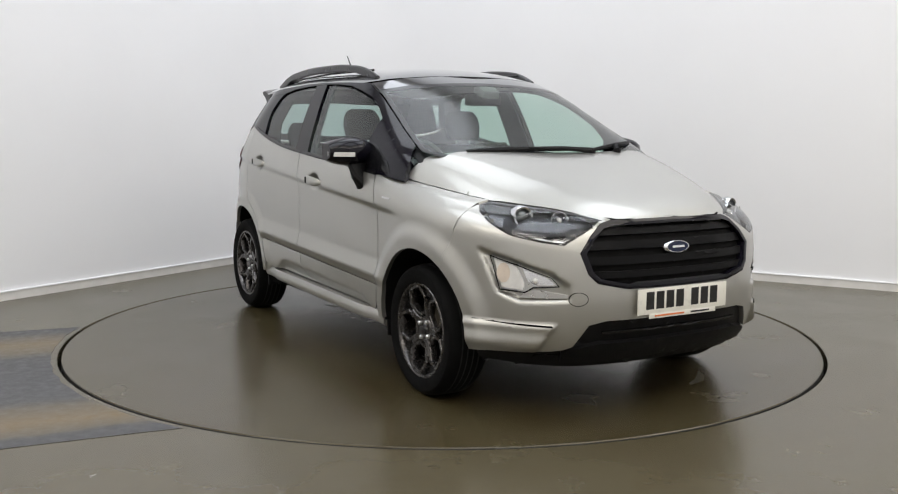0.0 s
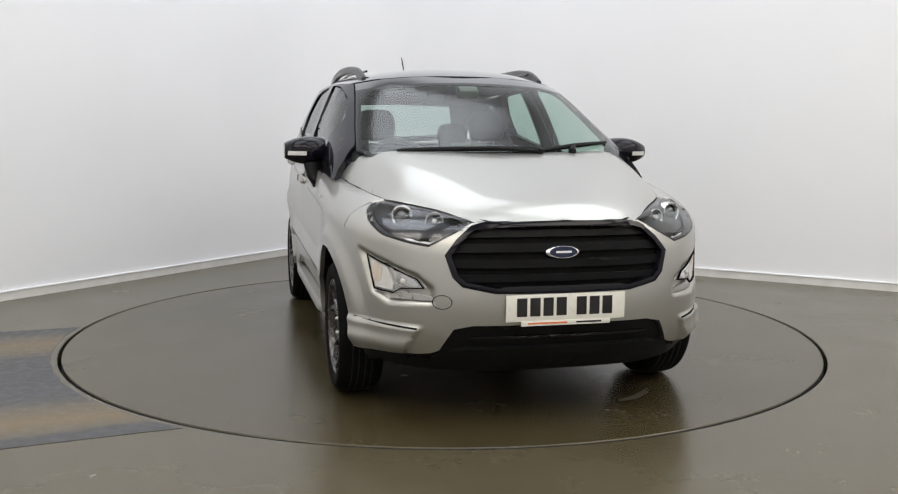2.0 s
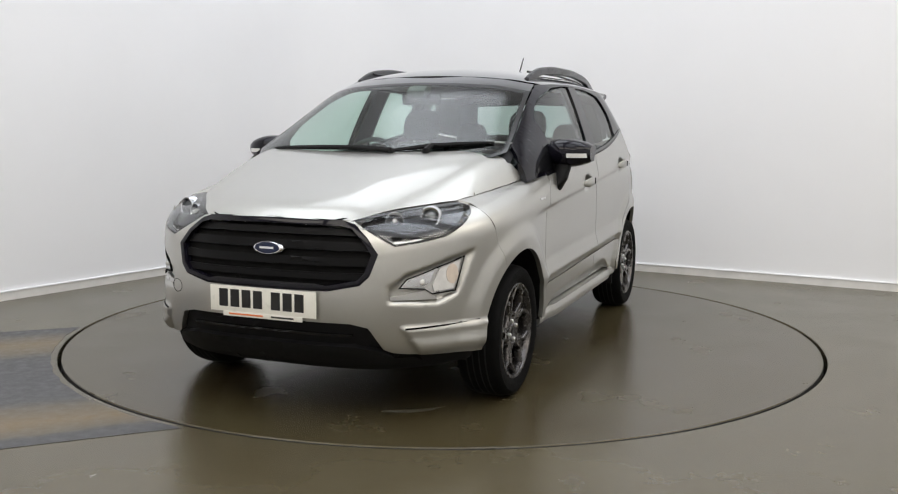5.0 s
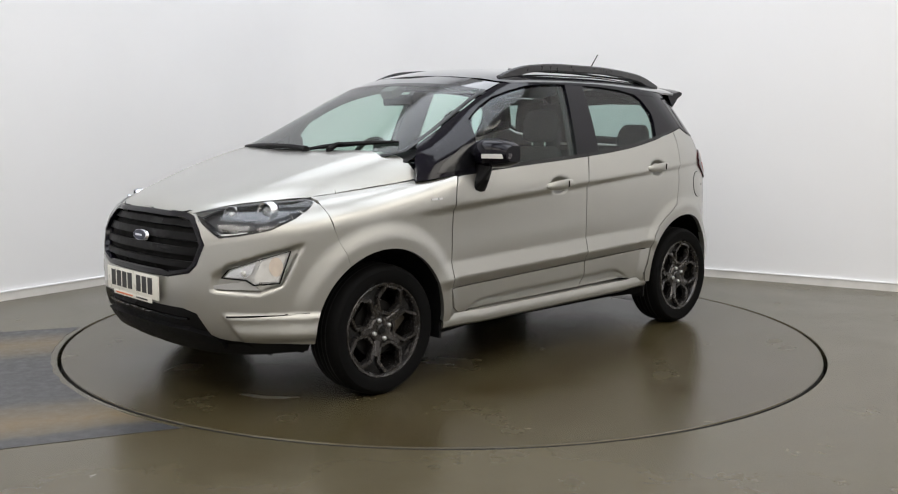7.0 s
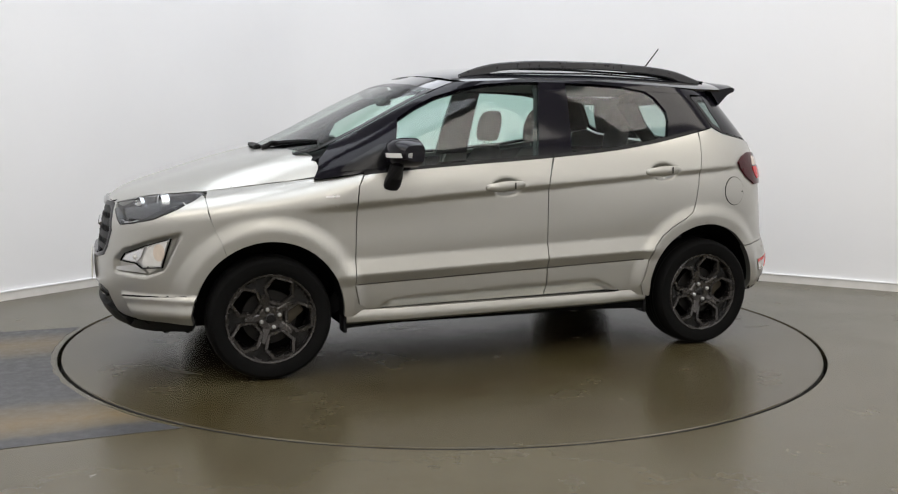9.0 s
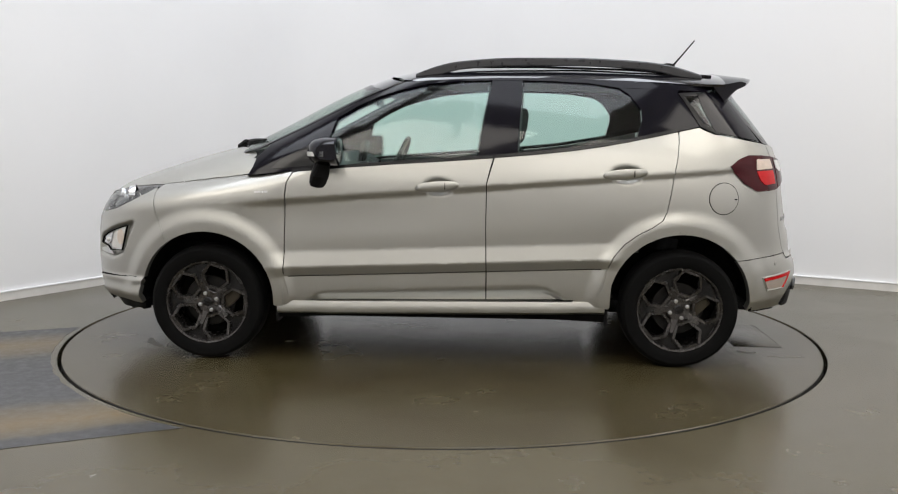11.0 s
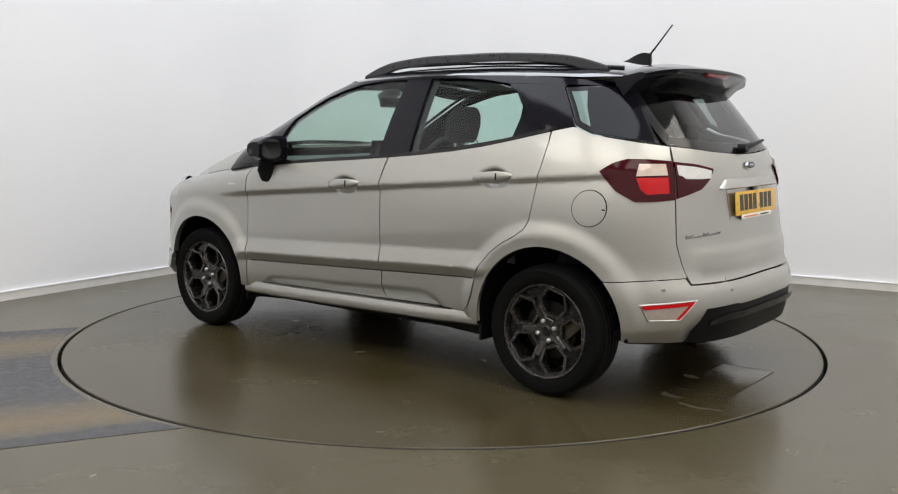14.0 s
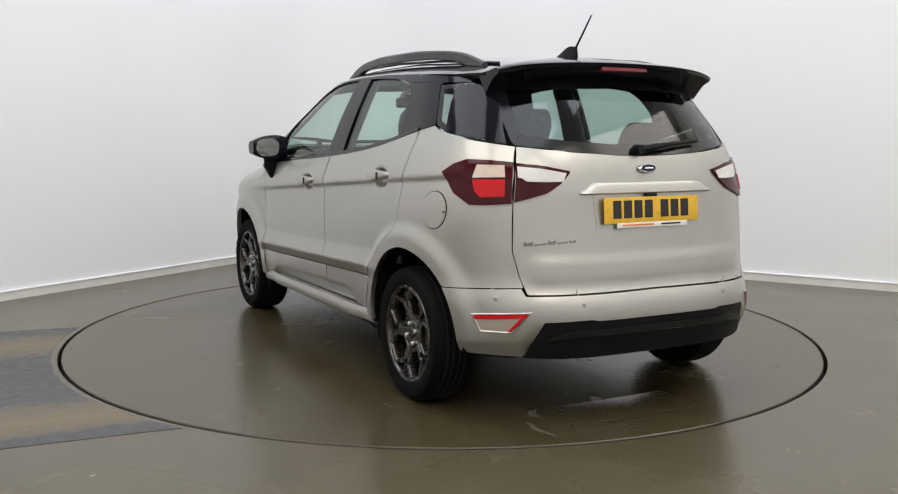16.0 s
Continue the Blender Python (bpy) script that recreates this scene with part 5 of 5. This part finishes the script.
# ---- door mirrors and handles
for s, door in ((1, doors["front"][0]), (-1, doors["front"][1])):
    bm = bmesh.new()
    rows = []
    for k in range(13):
        t = k / 12
        y = 0.820 + 0.213 * t
        grow = math.sin(math.pi * (0.22 + 0.66 * t)) ** 0.55
        zc = 1.128 - 0.002 * t
        hh = 0.080 * grow * (1.0 - 0.12 * t)
        back_x, front_x = 0.540, 0.540 + 0.150 * grow
        ring = []
        for q in range(14):
            a = 2 * math.pi * q / 14
            c, sn = math.cos(a), math.sin(a)
            cx = abs(c) ** 0.6 * (1 if c >= 0 else -1)
            sz = abs(sn) ** 0.75 * (1 if sn >= 0 else -1)
            x = back_x + (front_x - back_x) * max(0, cx) - 0.018 * max(0, -cx)
            ring.append(bm.verts.new((x, y * s, zc + hh * sz)))
        rows.append(ring)
    for r, q in zip(rows, rows[1:]):
        for k in range(14):
            bm.faces.new((r[k], r[(k + 1) % 14], q[(k + 1) % 14], q[k]))
    bm.faces.new(rows[0]), bm.faces.new(rows[-1][::-1])
    mirror = obj("door_mirror", outward(bm), BLACK, door, "gloss black door mirror", 40)
    bm = bmesh.new()
    tube(bm, [(0.640, 0.838 * s, 0.945), (0.640, 0.862 * s, 0.955), (0.632, 0.876 * s, 1.00), (0.622, 0.880 * s, 1.05), (0.615, 0.882 * s, 1.11)], [0.034, 0.054, 0.060, 0.058, 0.060], 14, flat=0.62)
    obj("mirror_arm", outward(bm), PLASTIC, mirror)
    bm = bmesh.new()
    rows = []
    for k in range(7):
        y = 0.925 + 0.108 * k / 6
        t = (y - 0.820) / 0.213
        grow = math.sin(math.pi * (0.22 + 0.66 * t)) ** 0.55
        x = 0.540 + 0.150 * grow + 0.003 - (0.02 if k == 6 else 0)
        rows.append([bm.verts.new((x - 0.022, y * s, 1.128)), bm.verts.new((x, y * s, 1.126)), bm.verts.new((x - 0.002, y * s, 1.104)), bm.verts.new((x - 0.024, y * s, 1.102))])
    for r, q in zip(rows, rows[1:]):
        for k in range(4):
            bm.faces.new((r[k], r[(k + 1) % 4], q[(k + 1) % 4], q[k]))
    bm.faces.new(rows[0]), bm.faces.new(rows[-1][::-1])
    obj("indicator", outward(bm), WHITELENS, mirror, "clear indicator strip")
    bm = bmesh.new()
    bmesh.ops.create_circle(bm, cap_ends=True, radius=1.0, segments=24)
    for v in bm.verts:
        v.co = Vector((0.5205, (0.942 + 0.072 * abs(v.co.x) ** 0.8 * (1 if v.co.x > 0 else -1)) * s, 1.128 + 0.056 * abs(v.co.y) ** 0.8 * (1 if v.co.y > 0 else -1)))
    obj("mirror_glass", bm, MIRROR, mirror, "mirror glass", 0)
    for which, hx, hz in (("front", *HANDLES[0]), ("rear", *HANDLES[1])):
        parent = doors[which][0 if s > 0 else 1]
        bm = bmesh.new()
        rows = []
        for k in range(13):
            t = k / 12
            x = hx + 0.115 - 0.23 * t
            bow = math.sin(math.pi * min(1, max(0, t))) ** 0.5
            y = body_y(x, hz) + hollow(x, hz) + 0.001 + 0.030 * bow
            h = 0.009 + 0.019 * bow
            z = hz + 0.018 * (t - 0.5)
            rows.append([bm.verts.new(p) for p in ((x, (y - 0.022) * s, z + h * 0.8), (x, (y - 0.006) * s, z + h), (x, y * s, z + h * 0.4), (x, y * s, z - h * 0.5), (x, (y - 0.008) * s, z - h * 0.9), (x, (y - 0.022) * s, z - h * 0.7))])
        for r, q in zip(rows, rows[1:]):
            for k in range(6):
                bm.faces.new((r[k], r[(k + 1) % 6], q[(k + 1) % 6], q[k]))
        bm.faces.new(rows[0]), bm.faces.new(rows[-1][::-1])
        handle = obj("door_handle", outward(bm), PAINT, parent, "silver door handle", 50)
        bm = box(bmesh.new(), (hx - 0.045, (body_y(hx - 0.045, hz) + hollow(hx - 0.045, hz) + 0.026) * s, hz + 0.004), (0.003, 0.014, 0.034))
        obj("handle_split", bm, SHELL, handle, smooth=0)

# ---- wheels
STEPS = 64


def build_wheel():
    wheel = bpy.data.objects.new("wheel", None)
    scene.collection.objects.link(wheel)
    wheel.parent = car
    bm = bmesh.new()
    lathe(bm, [(0.214, 0.080), (0.224, 0.092), (0.236, 0.098), (0.262, 0.104), (0.285, 0.103), (0.297, 0.094), (0.304, 0.080), (0.3085, 0.055), (0.310, 0.0), (0.3085, -0.055), (0.304, -0.080), (0.290, -0.098), (0.26, -0.104), (0.22, -0.09)], STEPS)
    obj("tyre", outward(bm), RUBBER, wheel)
    groove = plain("groove_black", (0.006, 0.006, 0.006), 0.9) if "groove_black" not in bpy.data.materials else bpy.data.materials["groove_black"]
    bm = bmesh.new()
    for h in (-0.045, -0.015, 0.015, 0.045):
        lathe(bm, [(0.3095, h - 0.004), (0.3102, h), (0.3095, h + 0.004)], STEPS)
    obj("tread_groove", outward(bm), groove, wheel)
    bm = bmesh.new()
    lathe(bm, [(0.222, 0.086), (0.226, 0.091), (0.222, 0.096), (0.214, 0.094), (0.208, 0.082), (0.203, 0.040), (0.190, -0.06), (0.205, -0.09)], STEPS)
    rim = obj("rim", outward(bm), ALLOY, wheel, "dark grey alloy rim with five six-sided openings")
    # five forked spokes
    def bar(bm, p0, p1, w0, w1, d0, d1):
        """A tapered ridge from p0 to p1 (radius, turn, height)."""
        a = Vector((p0[0] * math.cos(p0[1]), p0[2], p0[0] * math.sin(p0[1])))
        b = Vector((p1[0] * math.cos(p1[1]), p1[2], p1[0] * math.sin(p1[1])))
        u = (b - a).normalized()
        side = u.cross(Vector((0, 1, 0))).normalized()
        rows = []
        for p, w, d in ((a, w0, d0), (b, w1, d1)):
            rows.append([bm.verts.new(q) for q in (p - side * w + Vector((0, -d, 0)), p - side * w + Vector((0, -0.007, 0)), p - side * (w * 0.62), p + side * (w * 0.62), p + side * w + Vector((0, -0.007, 0)), p + side * w + Vector((0, -d, 0)))])
        for k in range(6):
            bm.faces.new((rows[0][k], rows[0][(k + 1) % 6], rows[1][(k + 1) % 6], rows[1][k]))
        bm.faces.new(rows[0]), bm.faces.new(rows[1][::-1])
    for k in range(5):
        t = 2 * math.pi * k / 5 + radians(54)
        bm = bmesh.new()
        bar(bm, (0.050, t, 0.067), (0.128, t, 0.079), 0.023, 0.013, 0.045, 0.04)
        obj("spoke", outward(bm), ALLOY, rim, smooth=35)
        bm2 = bmesh.new()
        lo = [bm2.verts.new((r * math.cos(t + a), 0.064, r * math.sin(t + a))) for r, a in ((0.115, 0.0), (0.213, radians(-23)), (0.217, 0.0), (0.213, radians(23)))]
        bm2.faces.new(lo)
        obj("spoke_web", outward(bm2), GLOSSPL, rim, smooth=0)
    # a six-sided frame round each opening
    HEX = [(0.078, -0.034, 0.069), (0.078, 0.034, 0.069), (0.138, 0.073, 0.080), (0.205, 0.046, 0.088), (0.205, -0.046, 0.088), (0.138, -0.073, 0.080)]
    for k in range(5):
        t = 2 * math.pi * k / 5 + radians(90)
        bm = bmesh.new()
        for (u0, v0, h0), (u1, v1, h1) in zip(HEX, HEX[1:] + HEX[:1]):
            bar(bm, (math.hypot(u0, v0), t + math.atan2(v0, u0), h0), (math.hypot(u1, v1), t + math.atan2(v1, u1), h1), 0.0105, 0.0105, 0.034, 0.034)
        obj("opening_frame", outward(bm), ALLOY, rim, smooth=35)
    bm = bmesh.new()
    lathe(bm, [(0.0001, 0.072), (0.024, 0.072), (0.027, 0.066), (0.058, 0.068), (0.066, 0.060), (0.066, 0.02)], 40)
    hub = obj("hub", outward(bm), ALLOY, rim)
    bm = bmesh.new()
    lathe(bm, [(0.0001, 0.0765), (0.020, 0.0755), (0.025, 0.071)], 24)
    obj("centre_cap", outward(bm), GLOSSPL, rim)
    for k in range(4):
        t = 2 * math.pi * k / 4 + radians(53)
        bm = bmesh.new()
        lathe(bm, [(0.0001, 0.082), (0.007, 0.081), (0.0105, 0.076), (0.0105, 0.06)], 10)
        for v in bm.verts:
            v.co += Vector((0.047 * math.cos(t), 0, 0.047 * math.sin(t)))
        obj("wheel_nut", outward(bm), BRIGHT, rim, "bright wheel nut")
    bm = bmesh.new()
    lathe(bm, [(0.07, 0.024), (0.135, 0.024), (0.137, 0.018), (0.135, 0.012), (0.07, 0.012)], 40)
    obj("brake_disc", outward(bm), STEEL, wheel)
    bm = bmesh.new()
    lathe(bm, [(0.0001, -0.07), (0.2, -0.07), (0.2, -0.085)], 32)
    obj("backing", outward(bm), SHELL, wheel)
    bm = box(bmesh.new(), (-0.10, 0.02, 0.05), (0.07, 0.05, 0.11), Matrix.Rotation(radians(-30), 4, "Y"), bevel=0.012)
    obj("brake_caliper", bm, plain("caliper", (0.06, 0.05, 0.035), 0.5, 0.5) if "caliper" not in bpy.data.materials else bpy.data.materials["caliper"], wheel)
    return wheel


wheel = build_wheel()
first_pose = pose(1.2595, 0.766, 0.310) @ Matrix.Rotation(radians(-18), 4, "Y")
wheel.matrix_basis = first_pose
for wx, wy, turn in ((-1.2595, 0.766, -17), (1.2595, -0.766, 20), (-1.2595, -0.766, 33)):
    flip = Matrix.Rotation(math.pi, 4, "Z") if wy < 0 else Matrix.Identity(4)
    copy_thing(wheel, Matrix.Translation((wx, wy, 0.310)) @ flip @ Matrix.Rotation(radians(turn), 4, "Y"))

# ---- dark inner body, arch liners and floor pan
for arch in (ARCH_F, ARCH_R):
    for s in (1, -1):
        bm = bmesh.new()
        rows = []
        ax, az, r = arch
        for k in range(25):
            a = radians(-6 + 192 * k / 24)
            x, z = ax + (r + 0.004) * math.cos(a), az + (r + 0.004) * math.sin(a)
            yo = body_y(x, max(0.26, z)) - 0.018
            rows.append([bm.verts.new((x, 0.50 * s, z)), bm.verts.new((x, yo * s, z)), bm.verts.new((x + 0.015 * math.cos(a), yo * s, z + 0.015 * math.sin(a))), bm.verts.new((x + 0.015 * math.cos(a), 0.50 * s, z + 0.015 * math.sin(a)))])
        for p, q in zip(rows, rows[1:]):
            for k in range(4):
                bm.faces.new((p[k], p[(k + 1) % 4], q[(k + 1) % 4], q[k]))
        wall = bm.faces.new([p[0] for p in rows])
        obj("arch_liner", outward(bm), SHELL, car)
        # mud flap edge behind the wheel
        fx = ax - (r + 0.012) if arch is ARCH_F else ax - (r + 0.01)
        if arch is ARCH_R:
            fx = ax + r + 0.006
        obj("mud_flap", box(bmesh.new(), (fx, 0.79 * s, 0.255), (0.016, 0.10, 0.09), bevel=0.004), PLASTIC, car)


def hull():
    """The dark inner shell that shows in the gaps and closes the car below."""
    bm = bmesh.new()
    rows = []
    stations = [-1.80, -1.70, -1.645, -1.64, -1.45, -1.2595, -1.05, -0.88, -0.875, -0.6, -0.3, 0.0, 0.3, 0.6, 0.875, 0.88, 1.05, 1.2595, 1.45, 1.635, 1.64, 1.75, 1.85, 1.90]
    for x in stations:
        near = abs(abs(x) - 1.2595) < 0.3825
        ring = []
        top = 1.00 - 0.0765 * 0 + (0.13 if x < -1.1 else 0.06 * step(0.2, -1.1, x)) if x < 0.9 else HOOD_LOW(x) - 0.10
        for z in (0.23 if -1.64 < x < 1.8 else 0.29, 0.27 if -1.64 < x < 1.8 else 0.32, 0.40, 0.60, 0.80, top):
            y = body_y(x, z) - 0.035
            if near and z < 0.72:
                y = min(y, 0.52)
            elif near and z < 0.81:
                y = min(y, body_y(x, 0.8) - 0.05)
            ring.append((x, max(0.1, y), z))
        rows.append([bm.verts.new(p) for p in ring] + [bm.verts.new((p[0], -p[1], p[2])) for p in reversed(ring)])
    n = len(rows[0])
    for r, q in zip(rows, rows[1:]):
        for k in range(n):
            if k == 5 and r[0].co.x < 0.85:
                continue
            bm.faces.new((r[k], r[(k + 1) % n], q[(k + 1) % n], q[k]))
    bm.faces.new(rows[-1][::-1])
    bm.faces.new(rows[0])
    return obj("inner_shell", outward(bm), SHELL, car, smooth=0)


hull()

# ---- cabin interior
obj("cabin_floor", box(bmesh.new(), (-0.4, 0, 0.32), (2.5, 1.5, 0.04)), SHELL, car, smooth=0)
bm = bmesh.new()
rows = []
for k in range(15):
    y = -0.74 + 1.48 * k / 14
    e = abs(y) / 0.74
    hump = 0.045 * math.exp(-((y + 0.37) / 0.20) ** 2)
    rows.append([bm.verts.new(q) for q in ((1.06 - 0.16 * e ** 3, y, 1.065), (0.80, y, 1.075 + hump * 0.5 - 0.01 * e), (0.60, y, 1.070 + hump - 0.012 * e), (0.53, y, 1.03 + hump), (0.50, y, 0.95), (0.58, y, 0.72), (0.9, y, 0.6))])
for r, q in zip(rows, rows[1:]):
    for k in range(6):
        bm.faces.new((r[k], r[k + 1], q[k + 1], q[k]))
dash = obj("dashboard", outward(bm), DASH, car, "dark grey dashboard")
bm = box(bmesh.new(), (0.53, 0.0, 1.11), (0.025, 0.21, 0.125), Matrix.Rotation(radians(-12), 4, "Y"), bevel=0.008)
obj("screen", bm, GLOSSPL, dash)
for yy in (-0.62, -0.14, 0.14, 0.62):
    obj("air_vent", ring_at([(0.0001, 0.004), (0.03, 0.004), (0.04, 0.008), (0.045, 0.0)], (0.515, yy, 1.0), (-1, 0, 0.1), 18), GLOSSPL, dash)
# steering wheel on the car's right
bm = bmesh.new()
maj, mnr = 0.18, 0.016
rows = []
for k in range(36):
    a = 2 * math.pi * k / 36
    rows.append([bm.verts.new(((mnr * math.sin(b)), (maj + mnr * math.cos(b)) * math.cos(a), (maj + mnr * math.cos(b)) * math.sin(a))) for b in [2 * math.pi * j / 8 for j in range(8)]])
for i in range(36):
    r, q = rows[i], rows[(i + 1) % 36]
    for k in range(8):
        bm.faces.new((r[k], r[(k + 1) % 8], q[(k + 1) % 8], q[k]))
steering = obj("steering_wheel", outward(bm), DASH, car)
steering.matrix_local = pose(0.36, -0.37, 1.015, 0, -22, 0)
bm = box(bmesh.new(), (0.01, 0, -0.01), (0.05, 0.14, 0.11), bevel=0.02)
box(bm, (0.01, 0, 0), (0.018, 0.34, 0.035), bevel=0.006)
box(bm, (0.01, 0, -0.09), (0.018, 0.05, 0.16), bevel=0.006)
obj("boss", bm, DASH, steering)


def soft_block(sections, n=16, power=3.2):
    """A cushion lofted through (centre, half sizes, tilt) sections, upwards."""
    bm = bmesh.new()
    rows = []
    for (x, y, z), (hx, hy) in sections:
        ring = []
        for k in range(n):
            a = 2 * math.pi * k / n
            c, s = math.cos(a), math.sin(a)
            ring.append(bm.verts.new((x + hx * abs(c) ** (2 / power) * (1 if c > 0 else -1), y + hy * abs(s) ** (2 / power) * (1 if s > 0 else -1), z)))
        rows.append(ring)
    for r, q in zip(rows, rows[1:]):
        for k in range(n):
            bm.faces.new((r[k], r[(k + 1) % n], q[(k + 1) % n], q[k]))
    bm.faces.new(rows[0][::-1]), bm.faces.new(rows[-1])
    return outward(bm)


def head_rest(parent, x, y, z, wide=0.125):
    rest = obj("head_rest", soft_block([((x + 0.01, y, z), (0.035, wide * 0.72)), ((x + 0.012, y, z + 0.02), (0.050, wide * 0.9)), ((x, y, z + 0.09), (0.055, wide)), ((x - 0.012, y, z + 0.15), (0.050, wide * 0.92)), ((x - 0.02, y, z + 0.185), (0.036, wide * 0.72)), ((x - 0.022, y, z + 0.195), (0.02, wide * 0.5))]), CLOTH, parent, "", 60)
    for q in (-0.05, 0.05):
        obj("head_rest_post", tube(bmesh.new(), [(x + 0.015, y + q, z - 0.08), (x + 0.012, y + q, z + 0.02)], 0.007, 8), CHROME, rest)


for y in (0.37, -0.37):
    seat = obj("front_seat", soft_block([((-0.25, y, 0.60), (0.07, 0.22)), ((-0.29, y, 0.75), (0.085, 0.245)), ((-0.34, y, 0.95), (0.075, 0.235)), ((-0.375, y, 1.06), (0.065, 0.20)), ((-0.395, y, 1.13), (0.05, 0.15)), ((-0.40, y, 1.145), (0.03, 0.11))]), CLOTH, car, "dark cloth front seat", 60)
    obj("seat_cushion", soft_block([((0.03, y, 0.42), (0.27, 0.24)), ((0.03, y, 0.56), (0.29, 0.255)), ((0.03, y, 0.60), (0.25, 0.22))]), CLOTH, seat, "", 60)
    head_rest(seat, -0.405, y, 1.172)
bench = obj("rear_bench", soft_block([((-1.22, 0, 0.60), (0.08, 0.62)), ((-1.29, 0, 0.85), (0.08, 0.62)), ((-1.35, 0, 1.06), (0.07, 0.60)), ((-1.365, 0, 1.10), (0.04, 0.56))], 24, 5), CLOTH, car, "dark cloth rear bench", 60)
for y in (0.38, -0.38):
    head_rest(bench, -1.37, y, 1.09, 0.12)
obj("parcel_shelf", box(bmesh.new(), (-1.58, 0, 1.10), (0.34, 1.15, 0.02), bevel=0.005), SHELL, car)
# interior mirror
bm = box(bmesh.new(), (0.435, 0.0, 1.410), (0.03, 0.235, 0.062), Matrix.Rotation(radians(8), 4, "Y"), bevel=0.012)
glass_mirror = obj("interior_mirror", bm, GLOSSPL, car)
obj("sensor_pod", box(bmesh.new(), (0.47, 0.0, 1.460), (0.11, 0.11, 0.05), Matrix.Rotation(radians(25), 4, "Y"), bevel=0.012), plain("pod_grey", (0.12, 0.12, 0.12), 0.6), glass_mirror)


# ---------------------------------------------------------------- what moves
HEADING = [(0.0, -59.9), (0.5, -61.6), (1.0, -65.2), (1.5, -70.3), (2.0, -76.3), (2.5, -82.3), (3.0, -88.4), (3.5, -94.4), (4.0, -100.4), (4.5, -106.4),
           (5.0, -112.5), (5.5, -118.4), (6.0, -124.3), (6.5, -130.2), (7.0, -136.2), (7.5, -142.1), (8.0, -148.0), (8.5, -154.0), (9.0, -159.9), (9.5, -165.8), (10.0, -171.7),
           (10.5, -177.6), (11.0, -183.5), (11.5, -189.3), (12.0, -195.1), (12.5, -200.9), (13.0, -206.7), (13.5, -212.5), (14.0, -218.4), (14.5, -224.2), (15.0, -230.1), (15.5, -236.0), (16.0, -241.9)]


def motions():
    """The turntable carries the car round its axis."""
    walk(turntable, [(t, pose(0, 0, 0, 0, 0, a + 60)) for t, a in HEADING])
    off = Vector((-0.0345, 0.0216, 0))
    rows = []
    for t, a in HEADING:
        p = Matrix.Rotation(radians(a), 3, "Z") @ off
        rows.append((t, pose(p.x, p.y, 0, 0, 0, a)))
    walk(car, rows)


motions()
